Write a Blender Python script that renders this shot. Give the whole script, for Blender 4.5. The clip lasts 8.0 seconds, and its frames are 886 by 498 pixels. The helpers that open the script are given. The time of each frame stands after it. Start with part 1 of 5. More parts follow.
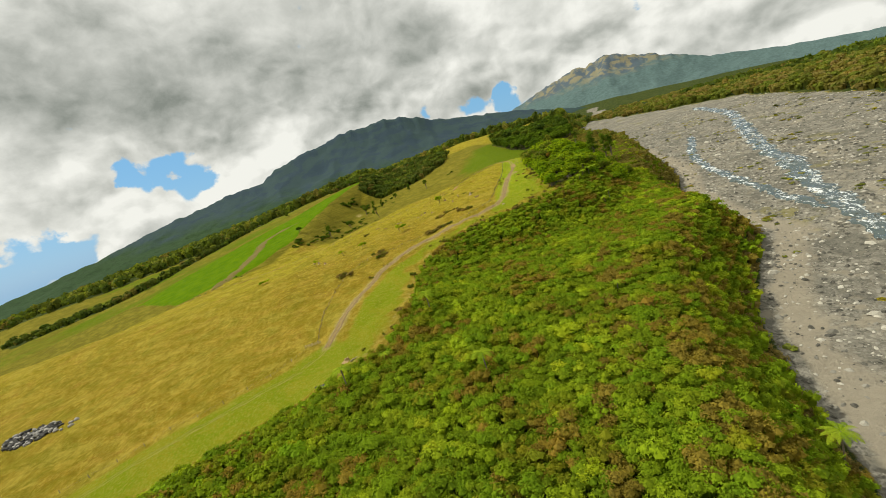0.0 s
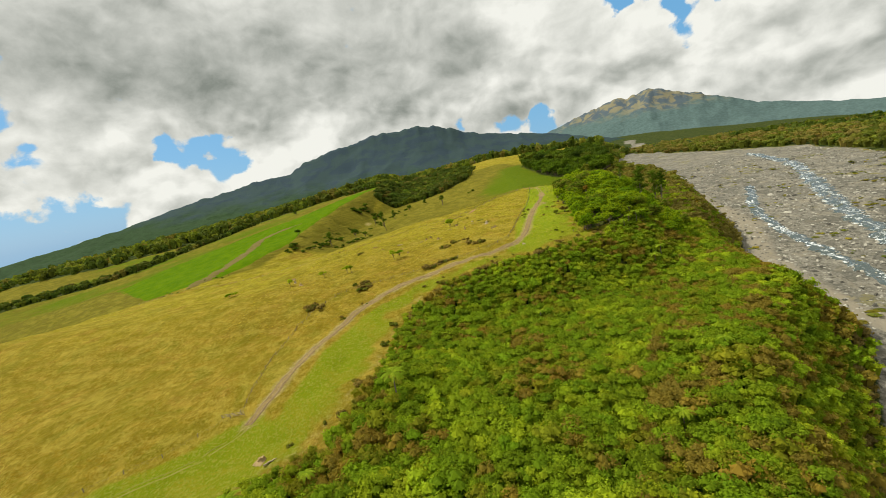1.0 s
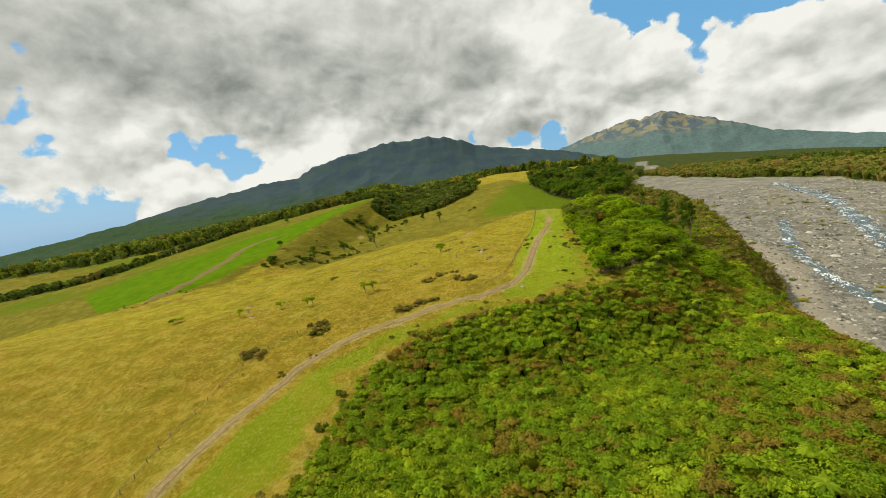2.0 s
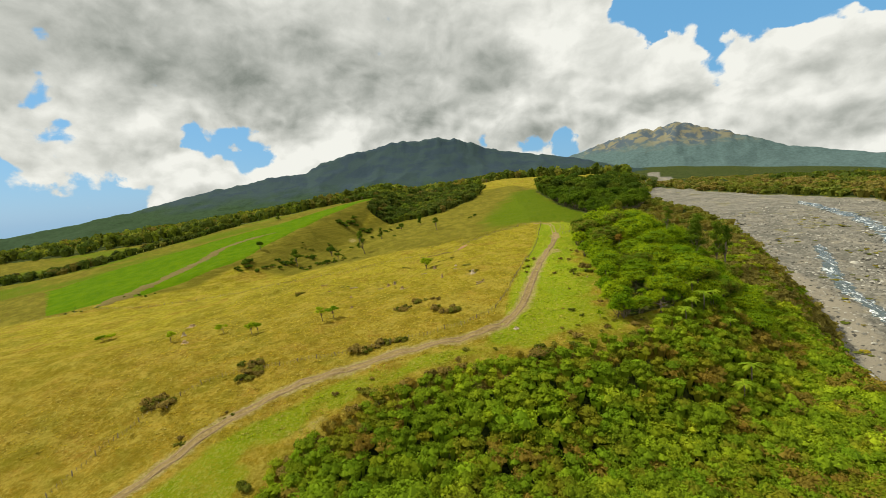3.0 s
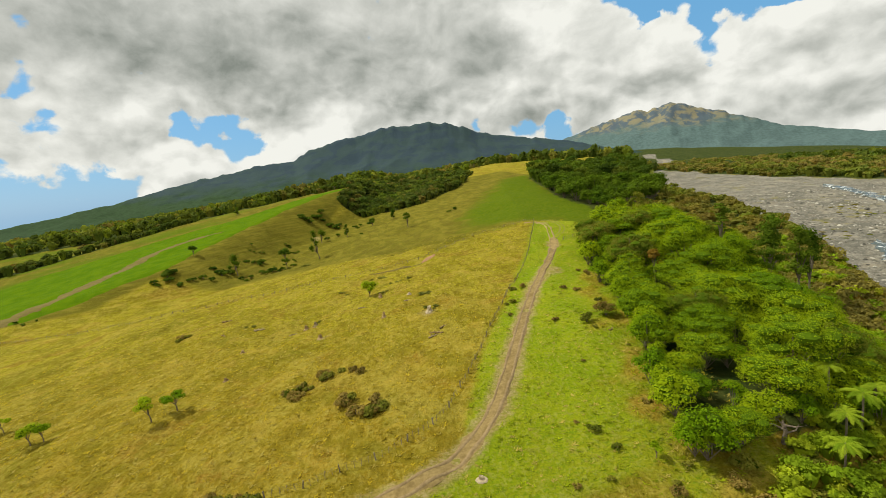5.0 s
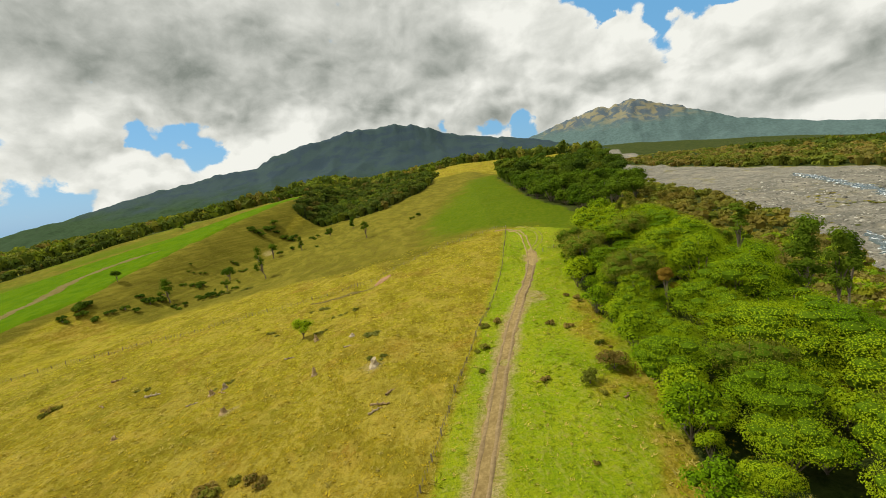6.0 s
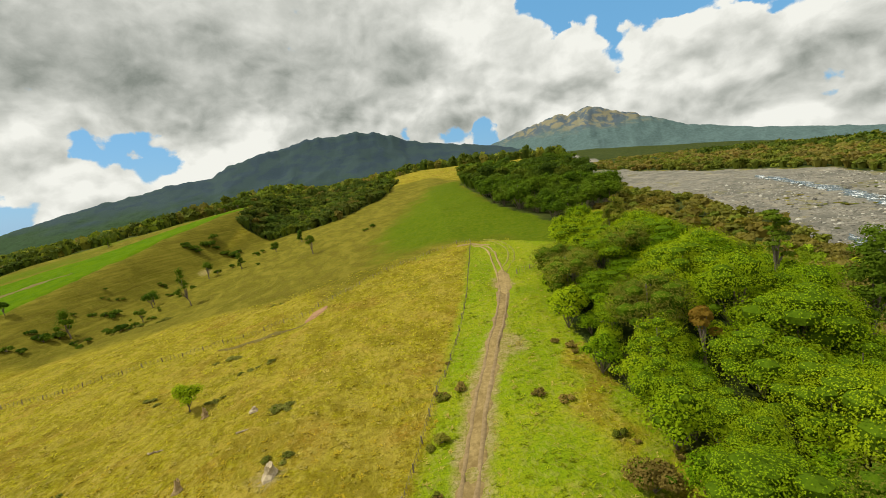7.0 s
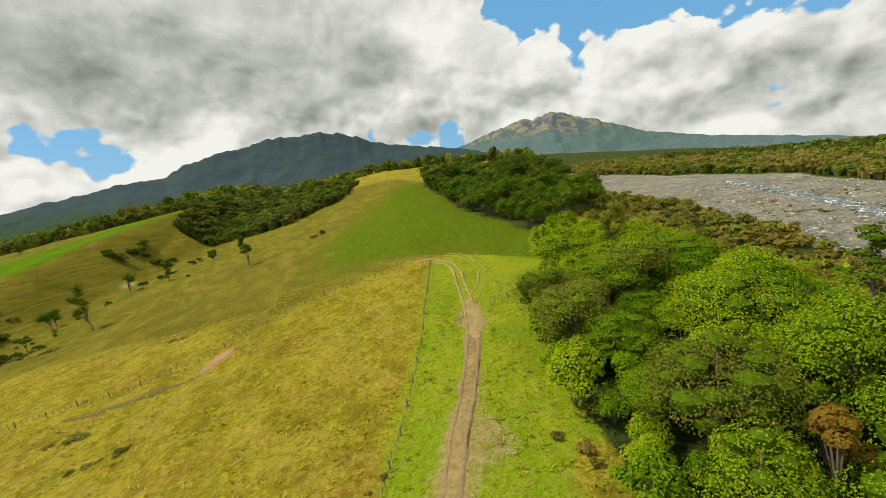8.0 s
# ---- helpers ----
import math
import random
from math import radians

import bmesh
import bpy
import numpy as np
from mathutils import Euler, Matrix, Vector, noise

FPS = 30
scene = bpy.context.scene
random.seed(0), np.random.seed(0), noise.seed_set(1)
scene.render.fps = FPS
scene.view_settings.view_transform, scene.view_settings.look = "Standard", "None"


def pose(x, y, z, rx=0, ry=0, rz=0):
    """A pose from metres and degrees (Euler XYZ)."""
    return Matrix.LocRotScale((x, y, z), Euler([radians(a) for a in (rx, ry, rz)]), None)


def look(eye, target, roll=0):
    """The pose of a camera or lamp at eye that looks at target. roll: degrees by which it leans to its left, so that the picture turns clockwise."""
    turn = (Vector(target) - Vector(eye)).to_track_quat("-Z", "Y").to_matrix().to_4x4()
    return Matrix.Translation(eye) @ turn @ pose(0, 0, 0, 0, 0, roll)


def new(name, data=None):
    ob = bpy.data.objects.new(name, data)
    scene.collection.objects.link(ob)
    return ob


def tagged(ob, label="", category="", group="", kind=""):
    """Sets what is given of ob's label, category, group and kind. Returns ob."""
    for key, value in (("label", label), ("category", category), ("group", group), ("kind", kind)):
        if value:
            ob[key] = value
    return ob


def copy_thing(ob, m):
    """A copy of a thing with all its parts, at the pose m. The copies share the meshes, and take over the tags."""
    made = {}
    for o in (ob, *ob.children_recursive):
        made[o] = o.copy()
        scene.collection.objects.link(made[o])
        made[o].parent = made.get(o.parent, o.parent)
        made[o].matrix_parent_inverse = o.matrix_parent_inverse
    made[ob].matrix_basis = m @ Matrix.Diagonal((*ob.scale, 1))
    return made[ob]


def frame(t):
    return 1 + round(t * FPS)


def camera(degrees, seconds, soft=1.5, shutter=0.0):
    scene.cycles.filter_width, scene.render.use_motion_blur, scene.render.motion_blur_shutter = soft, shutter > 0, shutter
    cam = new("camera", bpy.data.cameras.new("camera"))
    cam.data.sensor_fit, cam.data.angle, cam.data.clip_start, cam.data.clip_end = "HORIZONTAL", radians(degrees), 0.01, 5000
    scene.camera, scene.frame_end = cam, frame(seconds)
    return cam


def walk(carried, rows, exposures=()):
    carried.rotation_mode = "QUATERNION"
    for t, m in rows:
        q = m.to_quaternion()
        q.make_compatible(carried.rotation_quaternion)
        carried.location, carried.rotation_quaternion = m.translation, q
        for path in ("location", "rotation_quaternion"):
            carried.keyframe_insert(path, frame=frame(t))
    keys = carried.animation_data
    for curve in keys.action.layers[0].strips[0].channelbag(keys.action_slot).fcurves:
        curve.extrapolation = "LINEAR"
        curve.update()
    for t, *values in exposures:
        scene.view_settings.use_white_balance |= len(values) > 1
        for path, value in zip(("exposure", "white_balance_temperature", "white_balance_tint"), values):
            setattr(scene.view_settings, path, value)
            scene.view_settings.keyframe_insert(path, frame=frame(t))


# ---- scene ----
cam = camera(89.5, 8.0, soft=0.85)
PATH = [
    (0, (0.037, 0.075, 48.558), (-0.053, 1.663, 48.251), -17.4),
    (0.5, (2.579, 19.152, 49.084), (2.460, 20.743, 48.807), -13.1),
    (1, (5.397, 35.638, 49.621), (5.252, 37.232, 49.368), -10.2),
    (1.5, (7.997, 50.508, 50.303), (7.839, 52.104, 50.074), -8.7),
    (1.7, (8.881, 56.249, 50.631), (8.723, 57.846, 50.410), -8.1),
    (2.8, (13.601, 85.479, 51.906), (13.427, 87.077, 51.703), -5.0),
    (3, (14.455, 90.657, 51.969), (14.275, 92.253, 51.765), -4.6),
    (3.5, (16.398, 103.339, 52.057), (16.214, 104.934, 51.837), -3.9),
    (4, (17.896, 115.265, 52.323), (17.713, 116.856, 52.075), -3.8),
    (4.5, (18.997, 126.454, 52.773), (18.814, 128.042, 52.514), -4.5),
    (4.7, (19.485, 130.655, 52.698), (19.304, 132.245, 52.443), -5.0),
    (5.8, (21.706, 154.359, 52.865), (21.617, 155.955, 52.601), -7.2),
    (6, (22.132, 158.667, 52.819), (22.068, 160.264, 52.557), -7.6),
    (6.5, (23.344, 169.479, 52.386), (23.341, 171.078, 52.129), -8.2),
    (7, (24.731, 179.856, 51.785), (24.794, 181.455, 51.532), -8.3),
    (7.5, (26.332, 190.188, 51.361), (26.459, 191.783, 51.105), -7.9),
    (8, (28.241, 200.247, 50.810), (28.425, 201.834, 50.550), -7.6),
]
walk(cam, [(t, look(eye, target, roll)) for t, eye, target, roll in PATH])

# ---- sun and cloudy sky ----
SUN_ELEV, SUN_FROM = 52.0, -74.0    # degrees above the horizon; bearing it comes from (0 is ahead, minus is left)
sun_dir = Vector((math.sin(radians(SUN_FROM)) * math.cos(radians(SUN_ELEV)), math.cos(radians(SUN_FROM)) * math.cos(radians(SUN_ELEV)), math.sin(radians(SUN_ELEV))))
sun = new("sun", bpy.data.lights.new("sun", "SUN"))
sun.data.energy, sun.data.angle, sun.data.color = 3.7, radians(0.6), (1.0, 0.965, 0.82)
sun.matrix_world = look(sun_dir * 900, (0, 0, 0))
scene.view_settings.exposure = 0.1


class Nodes:
    """short hand for building node trees"""

    def __init__(self, tree):
        self.t = tree
        tree.nodes.clear()

    def add(self, kind, **inputs):
        n = self.t.nodes.new("ShaderNode" + kind)
        for k, v in inputs.items():
            self.put(n, k, v)
        return n

    def put(self, n, key, v):
        key = key.replace("_", " ")
        sock = n.inputs[int(key[1:])] if key[0] == "i" and key[1:].isdigit() else n.inputs[key]
        if isinstance(v, bpy.types.NodeSocket):
            self.t.links.new(v, sock)
        elif isinstance(v, (tuple, list)) and sock.type == "RGBA" and len(v) == 3:
            sock.default_value = (*v, 1)
        else:
            sock.default_value = v

    def math(self, op, a, b=0.0, c=0.0, clamp=False):
        n = self.add("Math", i0=a, i1=b, i2=c)
        n.operation, n.use_clamp = op, clamp
        return n.outputs[0]

    def vec(self, op, a, b=(0, 0, 0)):
        n = self.add("VectorMath", i0=a, i1=b)
        n.operation = op
        return n.outputs["Value"] if op in ("DOT_PRODUCT", "LENGTH", "DISTANCE") else n.outputs["Vector"]

    def noise(self, at, scale, detail=4.0, rough=0.55, warp=0.0):
        n = self.add("TexNoise", Vector=at, Scale=scale, Detail=detail, Roughness=rough, Distortion=warp)
        return n.outputs["Fac"]

    def ramp(self, fac, lo, hi, a=0.0, b=1.0, smooth=True):
        n = self.add("MapRange", i0=fac, i1=lo, i2=hi, i3=a, i4=b)
        n.interpolation_type = "SMOOTHSTEP" if smooth else "LINEAR"
        return n.outputs[0]

    def mix(self, fac, a, b, blend="MIX"):
        n = self.add("Mix")
        n.data_type, n.blend_type = "RGBA", blend
        for i, v in ((0, fac), (6, a), (7, b)):
            self.put(n, "i%d" % i, v)
        return n.outputs[2]


def bearing(az, el):
    a, e = radians(az), radians(el)
    return (math.sin(a) * math.cos(e), math.cos(a) * math.cos(e), math.sin(e))


# openings of blue sky and thick grey masses: bearing, height above the horizon, reach in degrees, amount
GAPS = [(-32.5, 8.8, 4.0, 0.75), (-35, 9.4, 2.2, 0.3), (-29, 6.4, 4.0, 0.55), (-37.5, 11.2, 3.0, 0.5), (-45.5, 12.3, 3.6, 0.42), (-44, 8.2, 3.2, 0.36), (-52, 1.0, 7.5, 1.1), (-44.5, 1.2, 5.5, 1.0), (-39.5, 2.2, 3.2, 0.5), (-64, 1, 10, 0.8),
        (18.5, 18.0, 5.5, 1.0), (23.5, 16.8, 5.5, 0.95), (29, 17.0, 6.0, 1.2), (35, 15.8, 5.6, 1.2), (41, 14.4, 5.6, 1.2), (-5, 17.5, 8, -0.5), (-22, 16, 12, -0.35), (-36, 17, 10, -0.35), (47, 11.5, 4.5, 0.7), (25, 10.4, 2.6, 0.42), (9.5, 4.6, 2.6, 0.7), (5.5, 4.2, 2.4, 0.4), (-0.5, 6.6, 2.0, 0.45), (46, 3.0, 3.5, 0.5), (57, 6, 8, 0.4)]
HEAVY = [(-44, 16.5, 9, 0.5), (-33, 16.8, 10, 0.62), (-24, 14.5, 9, 0.52), (-12, 11.5, 8, 0.55), (-3, 14.0, 9, 0.5), (2, 12.0, 6, 0.45), (-16, 19, 10, 0.25), (8, 6.6, 5, 0.2), (31, 6.4, 6, 0.45), (38, 6.6, 6, 0.6), (46, 5.4, 6, 0.5), (21, 7.4, 5, 0.15), (-47, 4.2, 5, 0.3), (-38, 4.6, 3, 0.2),
         (30, 10.5, 9, -0.4), (40, 9.5, 7, -0.4), (21, 12.5, 5, -0.25), (9, 18, 5.5, -0.5), (2.5, 9.2, 4, -0.3), (-37, 7.0, 6, -0.25), (-27, 4.6, 4, -0.3), (-44, 10.4, 6, -0.2), (-18, 8.2, 4, -0.25), (36, 3.6, 6, -0.35)]

world = bpy.data.worlds.new("sky")
scene.world = world
world.use_nodes = True
w = Nodes(world.node_tree)
way = w.vec("NORMALIZE", w.add("TexCoord").outputs["Generated"])
sky = w.add("TexSky")
sky.sky_type, sky.sun_disc = "NISHITA", False
sky.sun_elevation, sky.sun_rotation = radians(SUN_ELEV), radians(SUN_FROM)
sky.air_density, sky.dust_density, sky.ozone_density = 1.0, 0.6, 1.5


def blobs(rows):
    """the sum of soft spots, each 1 towards a bearing and fading to 0 over some degrees, times its amount"""
    total = None
    for az, el, wide, much in rows:
        near = w.vec("DOT_PRODUCT", bent_far, bearing(az, el))
        g = w.ramp(near, math.cos(radians(wide)), 1.0, 0.0, much)
        total = g if total is None else w.math("ADD", total, g)
    return total


def centred(at, scale, detail, rough, much):
    """a wandering offset to bend a position by"""
    n = w.add("TexNoise", Vector=at, Scale=scale, Detail=detail, Roughness=rough)
    return w.vec("MULTIPLY", w.vec("SUBTRACT", n.outputs["Color"], (0.5, 0.5, 0.5)), (much, much, much))


bent_far = w.vec("NORMALIZE", w.vec("ADD", way, w.vec("ADD", centred(way, 9.0, 5.0, 0.6, 0.075), centred(way, 34.0, 3.0, 0.6, 0.022))))
squat = w.vec("MULTIPLY", way, (1.0, 1.0, 1.4))
squat = w.vec("ADD", squat, centred(squat, 7.0, 3.0, 0.5, 0.07))


def billows(shift, fine):
    """heaped cloud heads at three sizes, about 0 to 1"""
    at = w.vec("ADD", squat, shift)
    total = None
    for scale, much in ((7.5, 0.46), (17.0, 0.26), (38.0, 0.14))[:fine]:
        cell = w.add("TexVoronoi", Vector=at, Scale=scale)
        cell.feature = "SMOOTH_F1"
        cell.inputs["Smoothness"].default_value = 0.5
        g = w.math("MULTIPLY", w.math("SUBTRACT", 0.9, cell.outputs["Distance"]), much)
        total = g if total is None else w.math("ADD", total, g)
    soft_n = w.noise(at, 10.0, 2.0 * fine, 0.6)
    return w.math("ADD", total, w.math("MULTIPLY", soft_n, 0.55))


mass = billows((0.0, 0.0, 0.0), 3)
above = billows((-0.014, 0.0, 0.030), 3)
broad = billows((0.0, 0.0, 0.0), 1)
broad_above = billows((-0.03, 0.0, 0.075), 1)
cover = w.math("ADD", w.math("MULTIPLY", w.math("SUBTRACT", mass, 0.60), 2.7), 0.74)
cover = w.math("SUBTRACT", cover, blobs(GAPS))
mask = w.ramp(cover, 0.04, 0.27)
high = w.add("SeparateXYZ", Vector=way).outputs[2]
relief = w.math("MULTIPLY", w.ramp(high, 0.13, 0.26, 1.0, 0.5), w.math("ADD", w.math("MULTIPLY", w.math("SUBTRACT", above, mass), 1.9), w.math("MULTIPLY", w.math("SUBTRACT", broad_above, broad), 0.9)))
fleece = w.noise(squat, 24.0, 6.0, 0.62)
edge_light = w.ramp(cover, 0.1, 0.6, -0.16, 0.0)
shade = w.math("ADD", w.math("ADD", w.math("ADD", relief, w.math("MULTIPLY", blobs(HEAVY), 0.78)), edge_light), w.math("ADD", 0.27, w.math("MULTIPLY", w.math("SUBTRACT", fleece, 0.5), 0.7)))
cloud = w.mix(w.ramp(shade, -0.12, 1.25, 0, 1, False), (0.84, 0.84, 0.775), (0.225, 0.245, 0.215))
lit = w.add("Background", Color=cloud, Strength=1.0)
clear = w.add("Background", Color=w.mix(0.75, sky.outputs[0], (1.05, 3.3, 5.7)), Strength=0.12)
both = w.add("MixShader", i0=mask, i1=clear.outputs[0], i2=lit.outputs[0])
w.add("OutputWorld", Surface=both.outputs[0])

# ---- materials ----
def material(name, rough=0.9, spec=0.2):
    m = bpy.data.materials.new(name)
    m.use_nodes = True
    n = Nodes(m.node_tree)
    b = n.add("BsdfPrincipled", Roughness=rough)
    b.inputs["Specular IOR Level"].default_value = spec
    out = n.add("OutputMaterial", Surface=b.outputs[0])
    return m, n, b, out


def bump(n, b, fac, strength, distance):
    n.put(b, "Normal", n.add("Bump", Strength=strength, Distance=distance, Height=fac).outputs[0])


def leafy(name, dark, mid, light, tinted=False, glow=0.35, deep=0.5):
    """leaves: colour varies leaf by leaf and plant by plant; some light passes through"""
    m, n, b, out = material(name, 0.75, 0.03)
    isle = n.add("NewGeometry").outputs["Random Per Island"]
    if tinted:
        a = n.add("Attribute")
        a.attribute_name = "tint"
        plant = a.outputs["Color"]
        col = n.mix(n.math("MULTIPLY", isle, 0.55), plant, n.mix(1.0, plant, (1.35, 1.28, 0.9), "MULTIPLY"))
        col = n.mix(n.ramp(isle, 0.0, 0.3, deep, 0.0), col, (0.025, 0.05, 0.006))
    else:
        plant = n.add("ObjectInfo").outputs["Random"]
        col = n.mix(n.ramp(n.math("ADD", n.math("MULTIPLY", isle, 0.22), n.math("MULTIPLY", plant, 0.78)), 0.1, 0.9), dark, light)
        col = n.mix(n.ramp(plant, 0.3, 0.9, 0.0, 0.5), col, mid)
    n.put(b, "Base Color", col)
    tr = n.add("BsdfTranslucent", Color=n.mix(1.0, col, (1.3, 1.25, 0.5), "MULTIPLY"))
    n.put(out, "Surface", n.add("MixShader", i0=glow, i1=b.outputs[0], i2=tr.outputs[0]).outputs[0])
    return m


def earth_material():
    """the ground sheet: dry grass, lush grass, crop, river gravel and woodland floor, told apart by the zone weights"""
    m, n, b, out = material("ground", 0.95, 0.02)
    at = n.add("NewGeometry").outputs["Position"]
    zone = n.add("Attribute")
    zone.attribute_name = "zone"
    z = n.add("SeparateColor", Color=zone.outputs["Color"])
    wood = zone.outputs["Alpha"]
    big, mid_n, fine = n.noise(at, 0.03, 5, 0.6), n.noise(at, 0.16, 5, 0.62), n.noise(at, 0.9, 6, 0.7)
    tuft = n.noise(n.vec("MULTIPLY", at, (1.0, 2.2, 1.0)), 1.9, 4, 0.7, 0.6)
    ragged = n.math("MULTIPLY", n.math("SUBTRACT", n.math("ADD", mid_n, fine), 1.0), 0.55)

    def edge(v, lo=0.42, hi=0.58):
        return n.ramp(n.math("ADD", v, ragged), lo, hi)

    vast = n.noise(at, 0.011, 3, 0.5)
    patch = n.noise(at, 0.075, 5, 0.6, 0.8)
    ahead = n.ramp(n.math("ADD", n.add("SeparateXYZ", Vector=at).outputs[1], n.math("MULTIPLY", vast, 120.0)), 200.0, 305.0)
    dry = n.mix(n.ramp(big, 0.35, 0.65), (0.265, 0.168, 0.013), (0.215, 0.146, 0.010))
    dry = n.mix(n.math("MULTIPLY", ahead, 0.9), dry, (0.315, 0.29, 0.009))
    dry = n.mix(n.ramp(patch, 0.51, 0.63, 0, 0.75), dry, (0.155, 0.155, 0.010))
    dry = n.mix(n.ramp(patch, 0.47, 0.36, 0, 0.8), dry, (0.27, 0.150, 0.022))
    dry = n.mix(n.ramp(mid_n, 0.48, 0.68, 0, 0.6), dry, (0.31, 0.255, 0.03))
    dry = n.mix(n.ramp(tuft, 0.47, 0.60, 0, 0.75), dry, (0.145, 0.112, 0.010))
    dry = n.mix(n.ramp(fine, 0.53, 0.64, 0, 0.55), dry, (0.35, 0.29, 0.045))
    streak = n.noise(n.vec("MULTIPLY", at, (1.0, 0.45, 3.0)), 2.4, 4, 0.65, 0.4)
    steps = n.noise(n.vec("MULTIPLY", at, (0.07, 0.07, 1.5)), 1.0, 4, 0.6, 0.3)
    dry = n.mix(n.ramp(streak, 0.47, 0.62, 0, 0.5), dry, (0.37, 0.305, 0.055))
    dry = n.mix(n.ramp(streak, 0.47, 0.36, 0, 0.55), dry, (0.150, 0.118, 0.009))
    dry = n.mix(n.ramp(steps, 0.51, 0.60, 0, 0.5), dry, (0.18, 0.152, 0.010))
    dry = n.mix(n.ramp(steps, 0.48, 0.40, 0, 0.45), dry, (0.33, 0.265, 0.04))
    clump = n.noise(n.vec("MULTIPLY", at, (0.8, 0.5, 1.5)), 0.75, 5, 0.75, 0.5)
    dry = n.mix(n.ramp(clump, 0.50, 0.60, 0, 0.55), dry, (0.165, 0.125, 0.010))
    dry = n.mix(n.ramp(clump, 0.47, 0.38, 0, 0.5), dry, (0.34, 0.265, 0.04))
    mottle = n.noise(at, 0.22, 4, 0.6, 0.6)
    dry = n.mix(n.ramp(mottle, 0.53, 0.66, 0, 0.4), dry, (0.150, 0.112, 0.008))
    dry = n.mix(n.ramp(mottle, 0.45, 0.33, 0, 0.4), dry, (0.40, 0.29, 0.045))
    # grazed olive grass, its colours darkened to hold cloud shade
    cloud_shade = n.add("Attribute")
    cloud_shade.attribute_name = "cloud_shade"
    shaded_turf = n.mix(n.ramp(patch, 0.4, 0.6), (0.122, 0.112, 0.010), (0.165, 0.146, 0.015))
    shaded_turf = n.mix(n.ramp(fine, 0.5, 0.66, 0, 0.5), shaded_turf, (0.13, 0.11, 0.012))
    shaded_turf = n.mix(n.ramp(steps, 0.50, 0.60, 0, 0.65), shaded_turf, (0.115, 0.098, 0.012))
    shaded_turf = n.mix(n.ramp(steps, 0.47, 0.38, 0, 0.4), shaded_turf, (0.24, 0.20, 0.028))
    shaded_turf = n.mix(n.ramp(streak, 0.5, 0.62, 0, 0.4), shaded_turf, (0.24, 0.20, 0.03))
    dry = n.mix(n.ramp(cloud_shade.outputs["Fac"], 0.4, 0.6), dry, shaded_turf)
    lush = n.mix(n.ramp(mid_n, 0.35, 0.65), (0.19, 0.265, 0.006), (0.265, 0.30, 0.010))
    lush = n.mix(n.math("SUBTRACT", 1.0, n.ramp(n.add("SeparateXYZ", Vector=at).outputs[1], 130.0, 215.0)), lush, n.mix(n.ramp(patch, 0.42, 0.6), (0.165, 0.19, 0.006), (0.215, 0.20, 0.012)))
    lush = n.mix(n.ramp(tuft, 0.48, 0.62, 0, 0.8), lush, (0.13, 0.20, 0.007))
    lush = n.mix(n.ramp(streak, 0.5, 0.62, 0, 0.5), lush, (0.29, 0.29, 0.05))
    lush = n.mix(n.ramp(fine, 0.55, 0.66, 0, 0.6), lush, (0.27, 0.25, 0.04))
    # lush grass is painted darker under the same cloud shade
    lush = n.mix(n.ramp(cloud_shade.outputs["Fac"], 0.4, 0.6), lush, n.mix(n.ramp(fine, 0.4, 0.65), (0.078, 0.125, 0.004), (0.125, 0.155, 0.007)))
    crop = n.mix(n.ramp(mid_n, 0.3, 0.7), (0.070, 0.142, 0.001), (0.105, 0.178, 0.001))
    # woodland floor, its base darkened for the shade a canopy throws on itself
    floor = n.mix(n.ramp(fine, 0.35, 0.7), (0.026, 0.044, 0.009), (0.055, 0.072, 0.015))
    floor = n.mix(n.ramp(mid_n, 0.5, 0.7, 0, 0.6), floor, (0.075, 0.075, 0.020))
    painted_crowns = n.add("TexVoronoi", Vector=at, Scale=0.11)
    floor = n.mix(n.ramp(n.add("SeparateColor", Color=painted_crowns.outputs["Color"]).outputs[0], 0.2, 0.9, 0, 0.6), floor, (0.10, 0.105, 0.026))
    # near-black at the cell edges paints the shade between crowns
    floor = n.mix(n.ramp(painted_crowns.outputs["Distance"], 0.3, 0.9, 0, 0.8), floor, (0.02, 0.034, 0.008))
    pebbles = n.add("TexVoronoi", Vector=at, Scale=0.9)
    stones = n.add("TexVoronoi", Vector=at, Scale=0.33)
    small = n.add("TexVoronoi", Vector=at, Scale=2.3)
    grit = n.mix(n.math("MULTIPLY", n.math("ADD", n.add("SeparateColor", Color=pebbles.outputs["Color"]).outputs[0], n.add("SeparateColor", Color=small.outputs["Color"]).outputs[1]), 0.5), (0.036, 0.035, 0.028), (0.34, 0.315, 0.255))
    gravel = n.mix(n.ramp(fine, 0.35, 0.7, 0.0, 0.45), grit, (0.205, 0.19, 0.150))
    gravel = n.mix(n.ramp(stones.outputs["Distance"], 0.25, 0.75, 0.22, 0.0), gravel, (0.36, 0.335, 0.275))
    gravel = n.mix(n.ramp(mid_n, 0.54, 0.64, 0, 0.9), gravel, (0.265, 0.235, 0.175))
    gravel = n.mix(n.ramp(n.math("ADD", big, n.math("MULTIPLY", mid_n, 0.5)), 0.86, 0.94, 0, 0.55), gravel, (0.20, 0.18, 0.035))
    gravel = n.mix(n.ramp(patch, 0.5, 0.6, 0, 0.6), gravel, (0.125, 0.12, 0.098))
    gravel = n.mix(n.ramp(patch, 0.42, 0.34, 0, 0.6), gravel, (0.33, 0.295, 0.225))
    gravel = n.mix(n.ramp(n.math("ADD", z.outputs[0], ragged), 1.05, 1.5, 0, 0.8), gravel, (0.31, 0.27, 0.20))
    col = n.mix(edge(z.outputs[1], 0.3, 0.72), dry, lush)
    col = n.mix(n.ramp(z.outputs[2], 0.45, 0.55), col, crop)
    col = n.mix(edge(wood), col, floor)
